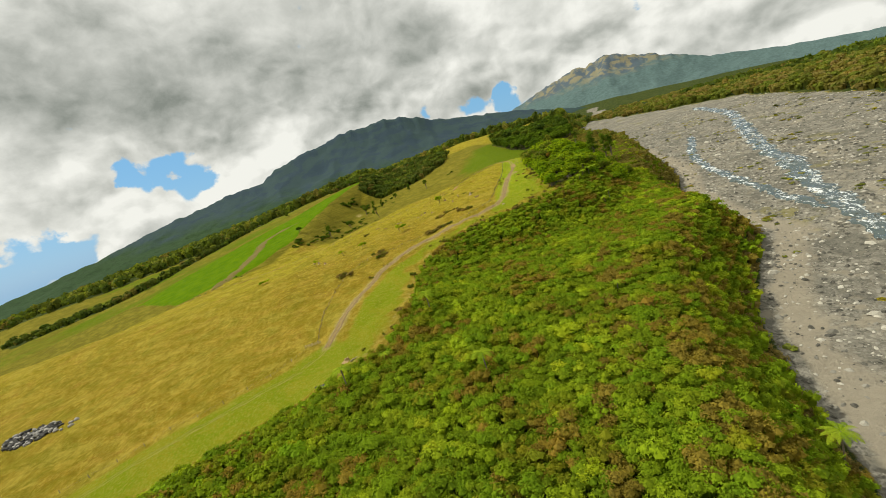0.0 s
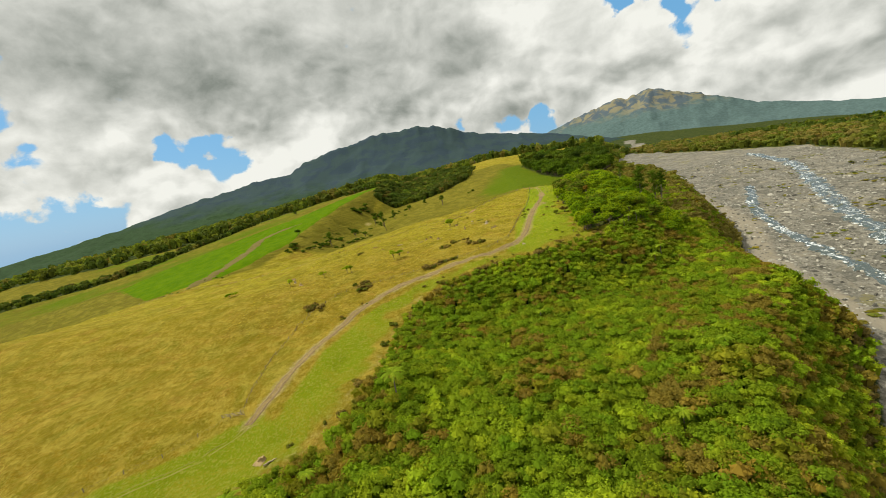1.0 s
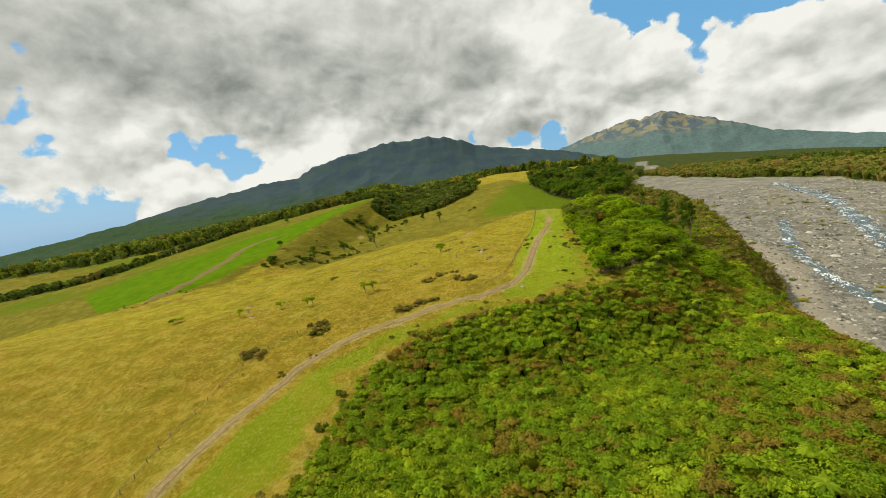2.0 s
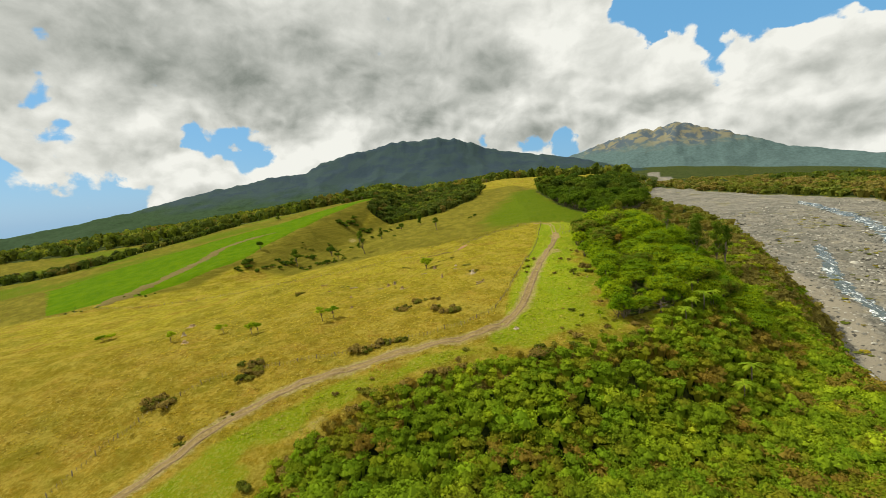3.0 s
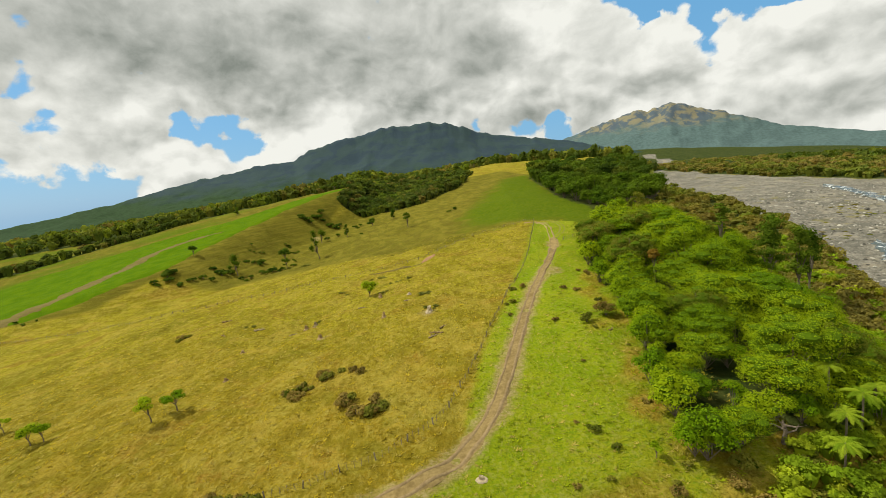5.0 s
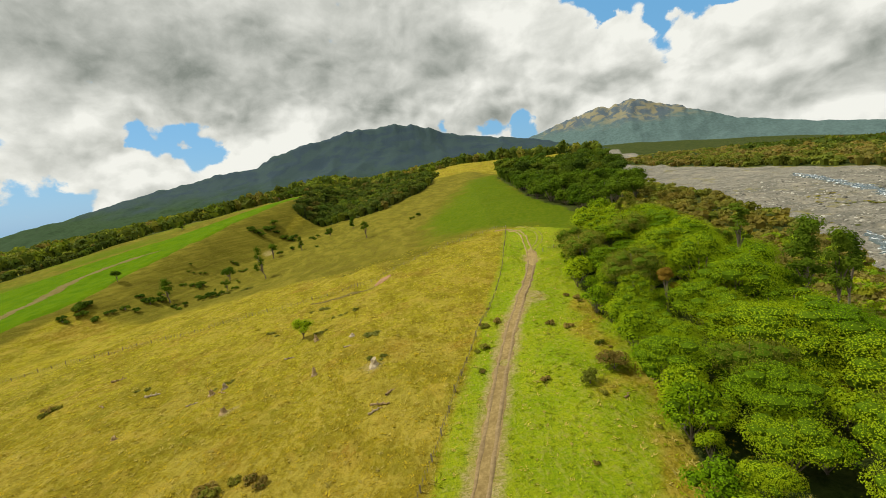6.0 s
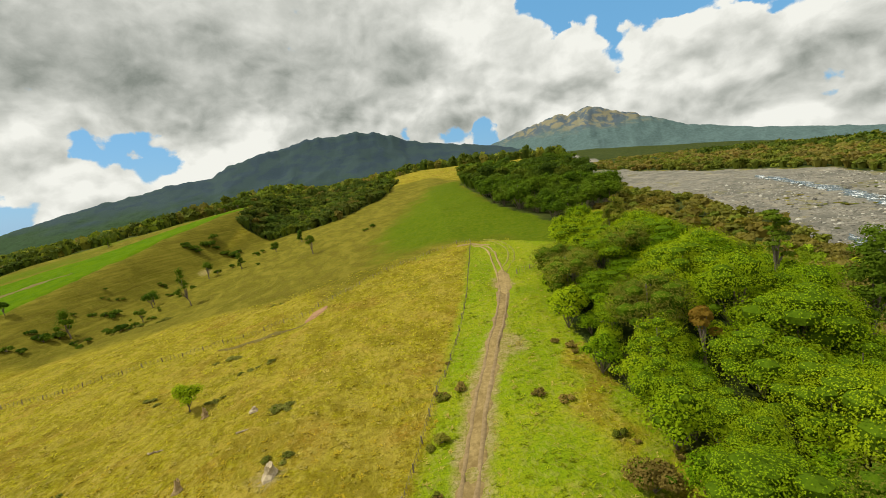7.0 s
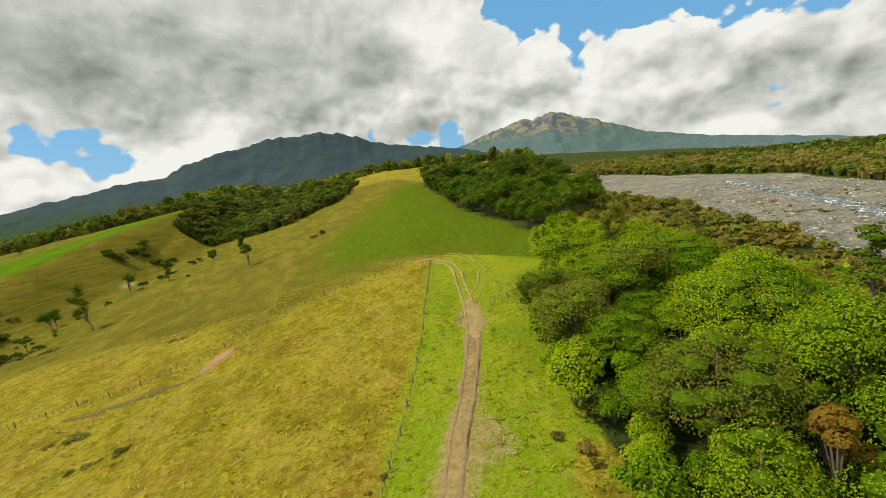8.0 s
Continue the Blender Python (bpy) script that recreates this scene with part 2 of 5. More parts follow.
    col = n.mix(edge(z.outputs[0]), col, gravel)
    worn = n.add("Attribute")
    worn.attribute_name = "worn"
    bare = n.mix(n.ramp(fine, 0.4, 0.62), (0.30, 0.225, 0.085), (0.37, 0.295, 0.135))
    bare = n.mix(n.ramp(tuft, 0.46, 0.58, 0, 0.7), bare, (0.20, 0.19, 0.02))
    col = n.mix(n.ramp(n.math("ADD", worn.outputs["Fac"], n.math("MULTIPLY", ragged, 1.3)), 0.32, 0.75, 0, 0.9), col, bare)
    n.put(b, "Base Color", col)
    small_relief = n.math("ADD", n.math("MULTIPLY", streak, 0.5), n.math("MULTIPLY", steps, 1.2))
    relief_n = n.math("ADD", n.math("MULTIPLY", tuft, 0.6), n.math("ADD", fine, n.math("MULTIPLY", mid_n, 1.5)))
    bump(n, b, n.math("ADD", small_relief, relief_n), 0.9, 0.45)
    return m


def plain(name, a, c, scale=3.0, rough=0.9, rise=0.3, depth=0.03, spec=0.2):
    m, n, b, out = material(name, rough, spec)
    at = n.add("TexCoord").outputs["Object"]
    f, g = n.noise(at, scale, 6, 0.65), n.noise(at, scale * 0.17, 4, 0.6)
    who = n.add("ObjectInfo").outputs["Random"]
    n.put(b, "Base Color", n.mix(n.ramp(n.math("ADD", n.math("MULTIPLY", f, 0.7), n.math("ADD", n.math("MULTIPLY", g, 0.3), n.math("MULTIPLY", who, 0.15))), 0.35, 0.75), a, c))
    bump(n, b, f, rise, depth)
    return m


# the colours handed in already hold the haze of distance
def mountain_material(name, bush, bare, line, soft_line, rock=None):
    m, n, b, out = material(name, 0.95, 0.05)
    at = n.add("NewGeometry").outputs["Position"]
    up = n.add("SeparateXYZ", Vector=at).outputs[2]
    f, g = n.noise(at, 0.05, 6, 0.7), n.noise(at, 0.006, 6, 0.6)
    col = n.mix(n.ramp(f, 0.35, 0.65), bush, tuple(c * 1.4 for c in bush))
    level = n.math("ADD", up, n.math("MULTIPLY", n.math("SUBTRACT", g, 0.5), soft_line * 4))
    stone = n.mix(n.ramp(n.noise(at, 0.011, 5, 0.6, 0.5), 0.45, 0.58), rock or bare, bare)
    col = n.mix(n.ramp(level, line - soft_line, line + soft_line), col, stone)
    n.put(b, "Base Color", col)
    bump(n, b, n.math("ADD", n.math("MULTIPLY", f, 0.5), g), 0.55, 16.0)
    return m


def water_material():
    m, n, b, out = material("stream_water", 0.12, 0.5)
    at = n.add("NewGeometry").outputs["Position"]
    f, g = n.noise(at, 1.3, 5, 0.6, 0.8), n.noise(n.vec("MULTIPLY", at, (1, .38, 1)), 0.42, 5, 0.65, 0.6)
    foam = n.ramp(n.math("ADD", n.math("MULTIPLY", f, 0.45), n.math("MULTIPLY", g, 0.55)), 0.53, 0.585)
    n.put(b, "Base Color", n.mix(foam, (0.06, 0.082, 0.075), (0.72, 0.75, 0.74)))
    n.put(b, "Roughness", n.ramp(foam, 0, 1, 0.14, 0.8))
    bump(n, b, n.math("ADD", f, n.math("MULTIPLY", g, 2.0)), 0.7, 0.25)
    return m


GROUND = earth_material()
WATER = water_material()
SCAR = plain("red_earth", (0.24, 0.13, 0.06), (0.36, 0.21, 0.11), 1.5, 0.95, 0.5, 0.05)
SOIL = plain("stubble_strip", (0.11, 0.085, 0.014), (0.165, 0.125, 0.026), 0.8, 0.95, 0.5, 0.05)
RUT = plain("trodden_grass", (0.17, 0.18, 0.012), (0.26, 0.235, 0.05), 2.0, 0.95, 0.5, 0.04)
FERN = leafy("fern_fronds", (0.17, 0.27, 0.012), (0.27, 0.37, 0.016), (0.36, 0.44, 0.03), glow=.4)
BROWN = leafy("brown_shrub_leaves", (0.17, 0.125, 0.028), (0.235, 0.17, 0.035), (0.31, 0.225, 0.055), glow=.25)
SHRUB = leafy("shrub_leaves", (0.10, 0.12, 0.012), (0.18, 0.175, 0.02), (0.27, 0.25, 0.035), glow=.25)
RED = leafy("rusty_leaves", (0.19, 0.115, 0.014), (0.26, 0.16, 0.018), (0.30, 0.20, 0.025), glow=.3)
DARK_ROCK = plain("dark_stone", (0.02, 0.02, 0.019), (0.085, 0.082, 0.075), 2.0, 0.85, 0.5, 0.06)
WIRE = plain("fence_wire", (0.14, 0.12, 0.085), (0.24, 0.21, 0.15), 3.0, 0.9, 0.1, 0.01)
TRACK = plain("bare_earth", (0.165, 0.112, 0.038), (0.32, 0.232, 0.092), 2.2, 0.95, 0.6, 0.08)
WHEEL = plain("packed_earth", (0.165, 0.112, 0.05), (0.285, 0.205, 0.10), 2.6, 0.95, 0.5, 0.05)
BUSH = leafy("bush_leaves", None, None, None, tinted=True, deep=.25)
TREE = leafy("tree_leaves", (0.135, 0.245, 0.004), (0.25, 0.355, 0.006), (0.385, 0.455, 0.011), glow=.4)
WEED = leafy("weed_leaves", (0.12, 0.13, 0.02), (0.19, 0.195, 0.03), (0.26, 0.25, 0.055))
OLIVE = leafy("olive_leaves", (0.11, 0.125, 0.012), (0.19, 0.20, 0.02), (0.27, 0.26, 0.04))
DARK = leafy("dark_leaves", (0.045, 0.090, 0.005), (0.075, 0.125, 0.007), (0.125, 0.175, 0.012), glow=0.25)
# inner leaves in a darker green that stands in for shade inside crowns
SHADED_INNER = plain("shaded_inner_foliage", (0.044, 0.083, 0.003), (0.08, 0.13, 0.005), 2.5, 0.95, 0.6, 0.2, 0.02)
BARK = plain("bark", (0.10, 0.075, 0.05), (0.22, 0.18, 0.13), 5.0, 0.95, 0.5, 0.05)
STUMP = plain("old_stump_wood", (0.19, 0.125, 0.05), (0.38, 0.27, 0.125), 4.0, 0.95, 0.6, 0.06)
ROCK = plain("rock", (0.22, 0.21, 0.19), (0.46, 0.44, 0.40), 2.0, 0.9, 0.6, 0.06)
PALE_WOOD = plain("weathered_wood", (0.20, 0.145, 0.075), (0.46, 0.375, 0.24), 4.0, 0.9, 0.5, 0.04)
POST = plain("fence_wood", (0.15, 0.12, 0.08), (0.29, 0.245, 0.175), 6.0, 0.95, 0.4, 0.02)
# range: haze blue and cloud shade mixed into the base colours
RANGE = mountain_material("hazed_forest_range", (0.026, 0.050, 0.020), (0.036, 0.058, 0.074), 100, 50, (0.042, 0.068, 0.070))
# volcano: pale blue-green and blue-grey carry painted haze; tan is bare slope
CONE = mountain_material("hazed_volcano_slopes", (0.075, 0.116, 0.112), (0.225, 0.205, 0.13), 300, 50, (0.085, 0.112, 0.135))
GRASS = leafy("grass_blades", None, None, None, tinted=True, glow=.3, deep=.1)
POOL = plain("dark_pool_water", (0.012, 0.014, 0.014), (0.03, 0.035, 0.035), 0.5, 0.08, 0.1, 0.01, 0.5)


def stones_material():
    m, n, b, out = material("river_stone", 0.85, 0.25)
    isle = n.add("NewGeometry").outputs["Random Per Island"]
    f = n.noise(n.add("NewGeometry").outputs["Position"], 3.0, 5, 0.65)
    col = n.mix(n.ramp(isle, 0.15, 0.95), (0.07, 0.067, 0.055), (0.50, 0.47, 0.39))
    n.put(b, "Base Color", n.mix(n.ramp(f, 0.4, 0.7, 0, 0.4), col, (0.21, 0.19, 0.15)))
    bump(n, b, f, 0.5, 0.05)
    return m


STONES = stones_material()

# ---- helpers for building ----
rng = np.random.default_rng(7)


def mesh_of(name, verts, faces, mat, smooth=False):
    me = bpy.data.meshes.new(name)
    me.from_pydata([tuple(v) for v in verts] if not isinstance(verts, np.ndarray) else verts.tolist(), [], faces if isinstance(faces, list) else faces.tolist())
    me.materials.append(mat)
    if smooth:
        me.polygons.foreach_set("use_smooth", [True] * len(me.polygons))
    me.update()
    return me


def part(name, data, material_or_none=None, parent=None, label=""):
    """links a mesh (or a bmesh with a material) as one object under a thing or a part"""
    if isinstance(data, bmesh.types.BMesh):
        me = bpy.data.meshes.new(name)
        data.to_mesh(me)
        data.free()
        me.materials.append(material_or_none)
        data = me
    ob = new(name, data)
    ob.parent = parent
    return tagged(ob, label)


PLAN = 0.81    # metres in one unit of the plan below


def metres(*points):
    return [(x * PLAN, y * PLAN) for x, y in points]


def mixs(a, b, x):
    """smooth step from 0 at a to 1 at b"""
    t = np.clip((x - a) / (b - a), 0.0, 1.0)
    return t * t * (3 - 2 * t)
def wave(x, y, size, seed):
    """smooth rolling noise, about -1 to 1"""
    u, v = x / size, y / size
    s = 0.0
    for k in range(5):
        a = seed * 1.7 + k * 2.399
        s = s + np.sin(u * np.cos(a) * (1 + .37 * k) * 2.2 + v * np.sin(a) * (1 + .37 * k) * 2.2 + seed * 3.1 + k * 1.9)
    return s / 3.2
def side(px, py, line):
    """distance to a line of points, positive on its right as one walks along it"""
    best, sign = np.full(np.shape(px), 1e9), np.zeros(np.shape(px))
    for (ax, ay), (bx, by) in zip(line[:-1], line[1:]):
        dx, dy = bx - ax, by - ay
        t = np.clip(((px - ax) * dx + (py - ay) * dy) / (dx * dx + dy * dy), 0, 1)
        d = np.hypot(px - ax - t * dx, py - ay - t * dy)
        c = dy * (px - ax) - dx * (py - ay)
        near = d < best
        best, sign = np.where(near, d, best), np.where(near, np.sign(c), sign)
    return best * sign
BANK = metres((-420, -60), (-220, 30), (-100, 88), (-55, 107), (-32, 122), (-24, 150), (-22, 180), (-8, 195), (20, 204), (48, 209), (66, 228), (78, 300), (100, 400), (130, 500), (190, 700), (270, 1000), (500, 1800))
RIVER_W = [(-100, -240), (30, 0), (44, 52), (50, 70), (59, 94), (71, 113), (83, 128), (94, 143), (93, 162), (95, 187), (101, 207), (111, 224), (122, 261), (127, 280), (130, 300), (135, 325), (133, 352), (136, 400), (146, 450), (158, 520), (172, 600), (185, 640), (215, 730), (236, 818), (340, 970), (490, 1460)]
RIVER_E = [(120, -240), (200, 0), (245, 190), (270, 290), (303, 415), (318, 486), (308, 546), (290, 590), (285, 640), (272, 740), (262, 818), (365, 970), (520, 1460)]
FIELD_E = metres((-420, 170), (-205, 318), (-152, 352), (-135, 385), (-138, 430), (-135, 490), (-124, 545), (-111, 605), (-106, 680), (-130, 800), (-200, 1200))
def river_z(y):
    return np.interp(y, [-320, 100, 150, 210, 260, 310, 390, 486, 810, 1620, 4050], [-32, -9, -4, 2, 6.5, 10, 14.5, 19.5, 31, 49, 97])


def scarp(y):
    """how far the bush terrace stands above the river"""
    return np.interp(y, [0, 110, 155, 190, 285, 400, 600, 900], [14, 15.5, 12.5, 12.5, 20, 19, 15, 12])


def land(x, y):
    """the near land: a ridge that falls to the west, a terrace beyond a gully, a bank down to the river"""
    u, v = np.asarray(x, float) / PLAN, np.asarray(y, float) / PLAN
    crest = np.interp(v, [-300, 0, 125, 140, 177, 204, 222, 260, 309, 345, 517, 640, 742, 900, 1400, 5000],
                      [-20, 5, 18, 21, 24.5, 30.5, 34, 36.4, 41.6, 44, 55, 64, 76, 72, 100, 330])
    fall = np.interp(v, [100, 230, 260, 330, 400, 480, 560, 650, 900], [.06, .07, .09, .14, .19, .2, .2, .17, .1])
    d = np.maximum(40 - u, 0)
    ridge = crest - fall * (np.minimum(d, 170) + .4 * np.maximum(d - 170, 0)) - .04 * np.maximum(u - 40, 0)
    terrace = 34 + np.interp(v, [0, 410, 600, 850, 1200], [-45, 0, 24, 36, 56]) + .122 * np.clip(u + 150, -260, 60) + .05 * np.minimum(u + 410, 0)
    e = side(x, y, FIELD_E) / PLAN
    z = PLAN * (ridge + (terrace - ridge) * (1 - mixs(-16, 32, e + 1.5 * wave(x, y, 30, 4))))
    rz = river_z(y)
    b, w = side(x, y, BANK), side(x, y, RIVER_W)
    share = np.clip(b / np.maximum(b - w, 1), 0, 1)
    low = rz + 1.2 + scarp(y) * (1 - mixs(-19, -1, w)) + 2 * (1 - share)
    z = z + (low - z) * mixs(-2, 22, b)
    return np.where(w > -5, z + (rz - z) * mixs(-5, 2.5, w), z)


CENTRE, EYE_Z = (20.0 * PLAN, 150.0 * PLAN), 64.0 * PLAN


def ground(x, y):
    """the whole sheet: the near land, passing into the far plain at the foot of the mountains"""
    x, y = np.asarray(x, float), np.asarray(y, float)
    r, az = np.hypot(x - CENTRE[0], y - CENTRE[1]), np.degrees(np.arctan2(x - CENTRE[0], y - CENTRE[1]))
    rise = np.interp(az, [-180, -90, -60, -51, -35, -20, 0, 10, 22, 35, 52, 70, 180], [-5, -5, -3.4, -2.4, -0.9, 0.8, 1.3, 1.2, 0.7, -0.6, -2.8, -4.5, -5])
    far = EYE_Z + r * np.tan(np.radians(rise - 1.6 * (1 - np.clip((r - 730) / 2700, 0, 1))))
    k = mixs(530, 1400, r)
    return land(x, y) * (1 - k) + far * k


# ---- the ground, one sheet to the horizon ----
def spread(lo, hi, step, far_lo, far_hi, grow=1.085):
    """coordinates at an even step from lo to hi, then ever wider apart"""
    mid = list(np.arange(lo, hi + step / 2, step))
    up, d = [mid[-1]], step
    while up[-1] < far_hi:
        d *= grow
        up.append(up[-1] + d)
    down, d = [mid[0]], step
    while down[-1] > far_lo:
        d *= grow
        down.append(down[-1] - d)
    return np.array(down[:0:-1] + mid + up[1:])


def inside(px, py, poly):
    """whether points lie inside a closed outline"""
    odd = np.zeros(np.shape(px), bool)
    for (ax, ay), (bx, by) in zip(poly, poly[1:] + poly[:1]):
        if ay != by:
            odd ^= ((ay > py) != (by > py)) & (px < (bx - ax) * (py - ay) / (by - ay) + ax)
    return odd


def closeness(px, py, poly, soft):
    """1 inside an outline, fading to 0 at its edge over soft metres"""
    d = np.abs(side(px, py, poly + poly[:1]))
    return np.clip(0.5 + np.where(inside(px, py, poly), d, -d) / soft, 0, 1)


TRACK_LINE = metres((-53, 135), (-50.5, 147), (-50, 158), (-46, 173), (-40, 187), (-30, 197), (-20, 202.5), (-6, 207.5), (7, 211), (16, 214.5), (20.5, 219.5), (24, 226), (27.5, 241), (32.5, 265), (35.5, 275.5), (38, 284), (41, 293), (44, 304), (45.5, 313), (46.7, 328), (47.8, 341), (44, 349))
CROP = metres((-223, 322), (-320, 412), (-282, 470), (-240, 515), (-195, 545), (-155, 600), (-122, 675), (-117, 650), (-124, 600), (-138, 540), (-147, 480), (-149, 430), (-145, 385), (-160, 352), (-188, 328))
LUSH_TOP = metres((12, 401), (21, 357), (44, 355), (71, 335), (84, 382), (70, 441), (66, 585), (40, 560), (25, 477))
LUSH_STRIP = metres((-140, 82), (-120, 104), (-92, 116), (-62, 132), (-52, 140), (-46, 134), (-44, 165), (-37, 184), (-14, 201), (14, 209), (20, 222), (22, 240), (28, 269), (31, 285), (37, 310), (43, 350), (70, 345), (62, 300), (54, 260), (50, 225), (64, 219), (50, 208), (16, 204), (-10, 194), (-24, 180), (-26, 150), (-34, 124), (-57, 108), (-100, 90))
# slope beyond the fence, painted darker for cloud shade
CLOUD_SHADED = metres((43, 354), (35, 351), (22, 346), (11, 339), (4, 330), (0, 345), (-30, 352), (-100, 372), (-150, 380), (-140, 410), (-120, 500), (-100, 600), (10, 660), (50, 650), (70, 590), (60, 480))
GULLY_SIDE = metres((-150, 360), (-70, 385), (-60, 480), (-40, 560), (-100, 600), (-140, 500))
GULLY_WOOD = metres((-112, 585), (-30, 560), (0, 600), (12, 690), (-40, 760), (-140, 780), (-190, 720), (-120, 650))
DARK_WOOD = metres((76, 372), (66, 413), (64, 560), (80, 640), (170, 640), (140, 500), (112, 400))
WEST_FOREST = metres((-2500, 300), (-1000, 560), (-620, 610), (-500, 600), (-400, 680), (-310, 720), (-230, 745), (-130, 770), (0, 830), (60, 800), (200, 720), (330, 1000), (600, 2000), (0, 5000), (-3000, 5000), (-6000, 1500))
SCRUB = metres((-520, 455), (-432, 482), (-365, 500), (-300, 590), (-270, 610), (-300, 630), (-380, 525), (-450, 505), (-540, 480))

BIG_TREES = metres((47, 216), (47, 231), (50.5, 252), (50.5, 285), (55, 306), (64, 323), (71, 352), (86, 346), (92, 320), (97, 290), (96, 245), (80, 224), (62, 221))
# bare or trodden spots: place and reach
WORN_SPOTS = ((41, 284, 3, 5), (37, 281, 2, 6), (31, 262, 2, 7), (45, 311, 3, 5), (10, 267, 3, 2), (-14, 263, 2.5, 2), (-108, 505, 5, 8))


def rough_ground(x, y):
    """small terraces trodden into the steep sides of the gully"""
    k = closeness(x, y, GULLY_SIDE, 30)
    return k * (.45 * wave(x, y, 3.6, 7) + .5 * wave(x * .35, y, 2.8, 3) * wave(x, y, 20, 2))


def hummocks(x, y):
    """small swells and hollows of the rough near pasture"""
    k = mixs(20, 45, 150 - np.hypot((x + 25), (y - 190))) * (side(x, y, BANK) < -2)
    return k * (.16 * wave(x, y, 2.6, 12) + .22 * wave(x, y * .6, 5.2, 14) * (wave(x, y, 24, 5) > -.2))


def build_ground():
    xs, ys = spread(-170, 130, 1.5, -4900, 4900), spread(50, 380, 1.5, -1500, 4900)
    X, Y = np.meshgrid(xs, ys)
    b, rw, re = side(X, Y, BANK), side(X, Y, RIVER_W), side(X, Y, RIVER_E)
    Z = ground(X, Y)
    R = np.hypot(X - CENTRE[0], Y - CENTRE[1])
    gravel = np.clip(.5 + rw / 8, 0, 1) * np.clip(.5 - re / 10, 0, 1)
    sand = .7 * gravel * np.clip(1.2 - np.abs(rw - 4) / (7 + 4 * wave(X, Y, 25, 4)), 0, 1)
    Z = Z + wave(X, Y, 9, 2) * 0.22 + rough_ground(X, Y) + wave(X, Y, 30, 5) * 0.5 * (1 - gravel) + wave(X, Y, 3.2, 9) * 0.10 + hummocks(X, Y)
    Z = Z + gravel * (wave(X, Y, 14, 3) * 0.5 + wave(X, Y, 4, 4) * 0.25)
    wood = np.clip(.5 + (b - 5) / 5, 0, 1) * np.clip(.5 - rw / 6, 0, 1)
    wood = np.maximum(wood, np.clip(.5 + re / 10, 0, 1))
    for poly, soft_ in ((GULLY_WOOD, 12), (DARK_WOOD, 12), (WEST_FOREST, 12), (SCRUB, 12), (BIG_TREES, 4)):
        wood = np.maximum(wood, closeness(X, Y, poly, soft_))
    wood = np.maximum(wood, np.clip((R - 900) / 200, 0, 1))
    far_canopy = wood * mixs(420, 820, R)
    Z = Z + far_canopy * (4 + 3.0 * wave(X, Y, 22, 1) + 2.0 * wave(X, Y, 9, 8))
    lush = np.maximum(closeness(X, Y, LUSH_STRIP, 4), closeness(X, Y, LUSH_TOP, 30) + .12 * wave(X, Y, 13, 6))
    lush = np.maximum(lush, (.5 + .2 * wave(X, Y * 2.2, 55, 3)) * closeness(X, Y, [(-420, 300), (-160, 330), (-140, 420), (-170, 620), (-420, 640)], 60))
    margin = np.maximum(np.clip(1.2 - np.abs(side(X, Y, BIG_TREES + BIG_TREES[:1])) / 9, 0, 1) * (Y < 228), np.clip(1.2 - np.abs(b) / 8, 0, 1) * (Y > 100) * (Y < 215))
    lush = lush * (1 - margin * np.clip(.55 + .5 * wave(X, Y, 5, 3), 0, 1))
    # weights of the painted cloud shade: slope, lush top, western paddocks
    cloud_shade = np.maximum(closeness(X, Y, CLOUD_SHADED, 44), closeness(X, Y, LUSH_TOP, 10))
    cloud_shade = np.maximum(cloud_shade, closeness(X, Y, metres((-700, 250), (-225, 316), (-150, 345), (-110, 500), (-110, 720), (-260, 760), (-700, 640)), 20))
    worn = np.clip(1.15 - np.abs(side(X, Y, TRACK_LINE)) / 2.6, 0, .8) * (1 - .55 * mixs(228, 242, Y))
    worn = np.maximum(worn, .35 * np.clip(1.25 - np.abs(b + 1.5) / 4.5, 0, 1) * mixs(70, 95, Y) * (1 - mixs(150, 175, Y)))
    for u_, v_, a_, c_ in WORN_SPOTS:
        worn = np.maximum(worn, .85 * np.clip(1.3 - np.hypot((X / PLAN - u_) / a_, (Y / PLAN - v_) / c_), 0, 1))
    crop = closeness(X, Y, CROP, 3)
    ny, nx = X.shape
    verts = np.stack([X.ravel(), Y.ravel(), Z.ravel()], 1)
    i = (np.arange(ny - 1)[:, None] * nx + np.arange(nx - 1)).ravel()
    me = mesh_of("ground", verts, np.stack([i, i + 1, i + nx + 1, i + nx], 1), GROUND, True)
    col = me.color_attributes.new("zone", "FLOAT_COLOR", "POINT")
    col.data.foreach_set("color", np.stack([(gravel + sand).ravel(), lush.ravel(), crop.ravel(), wood.ravel()], 1).astype(np.float32).ravel())
    me.attributes.new("cloud_shade", "FLOAT", "POINT").data.foreach_set("value", cloud_shade.ravel().astype(np.float32))
    me.attributes.new("worn", "FLOAT", "POINT").data.foreach_set("value", worn.ravel().astype(np.float32))
    tagged(new("ground", me), "golden dry pasture, lush grass, gravel and woodland floor", "ground", kind="structure")


build_ground()


def lay_z(x, y):
    """the height of the sheet with its small swells"""
    x, y = np.asarray(x, float), np.asarray(y, float)
    g = np.clip(.5 + side(x, y, RIVER_W) / 8, 0, 1) * np.clip(.5 - side(x, y, RIVER_E) / 10, 0, 1)
    return ground(x, y) + wave(x, y, 9, 2) * 0.22 + rough_ground(x, y) + wave(x, y, 30, 5) * 0.5 * (1 - g) + wave(x, y, 3.2, 9) * 0.10 + hummocks(x, y) + g * (wave(x, y, 14, 3) * 0.5 + wave(x, y, 4, 4) * 0.25)


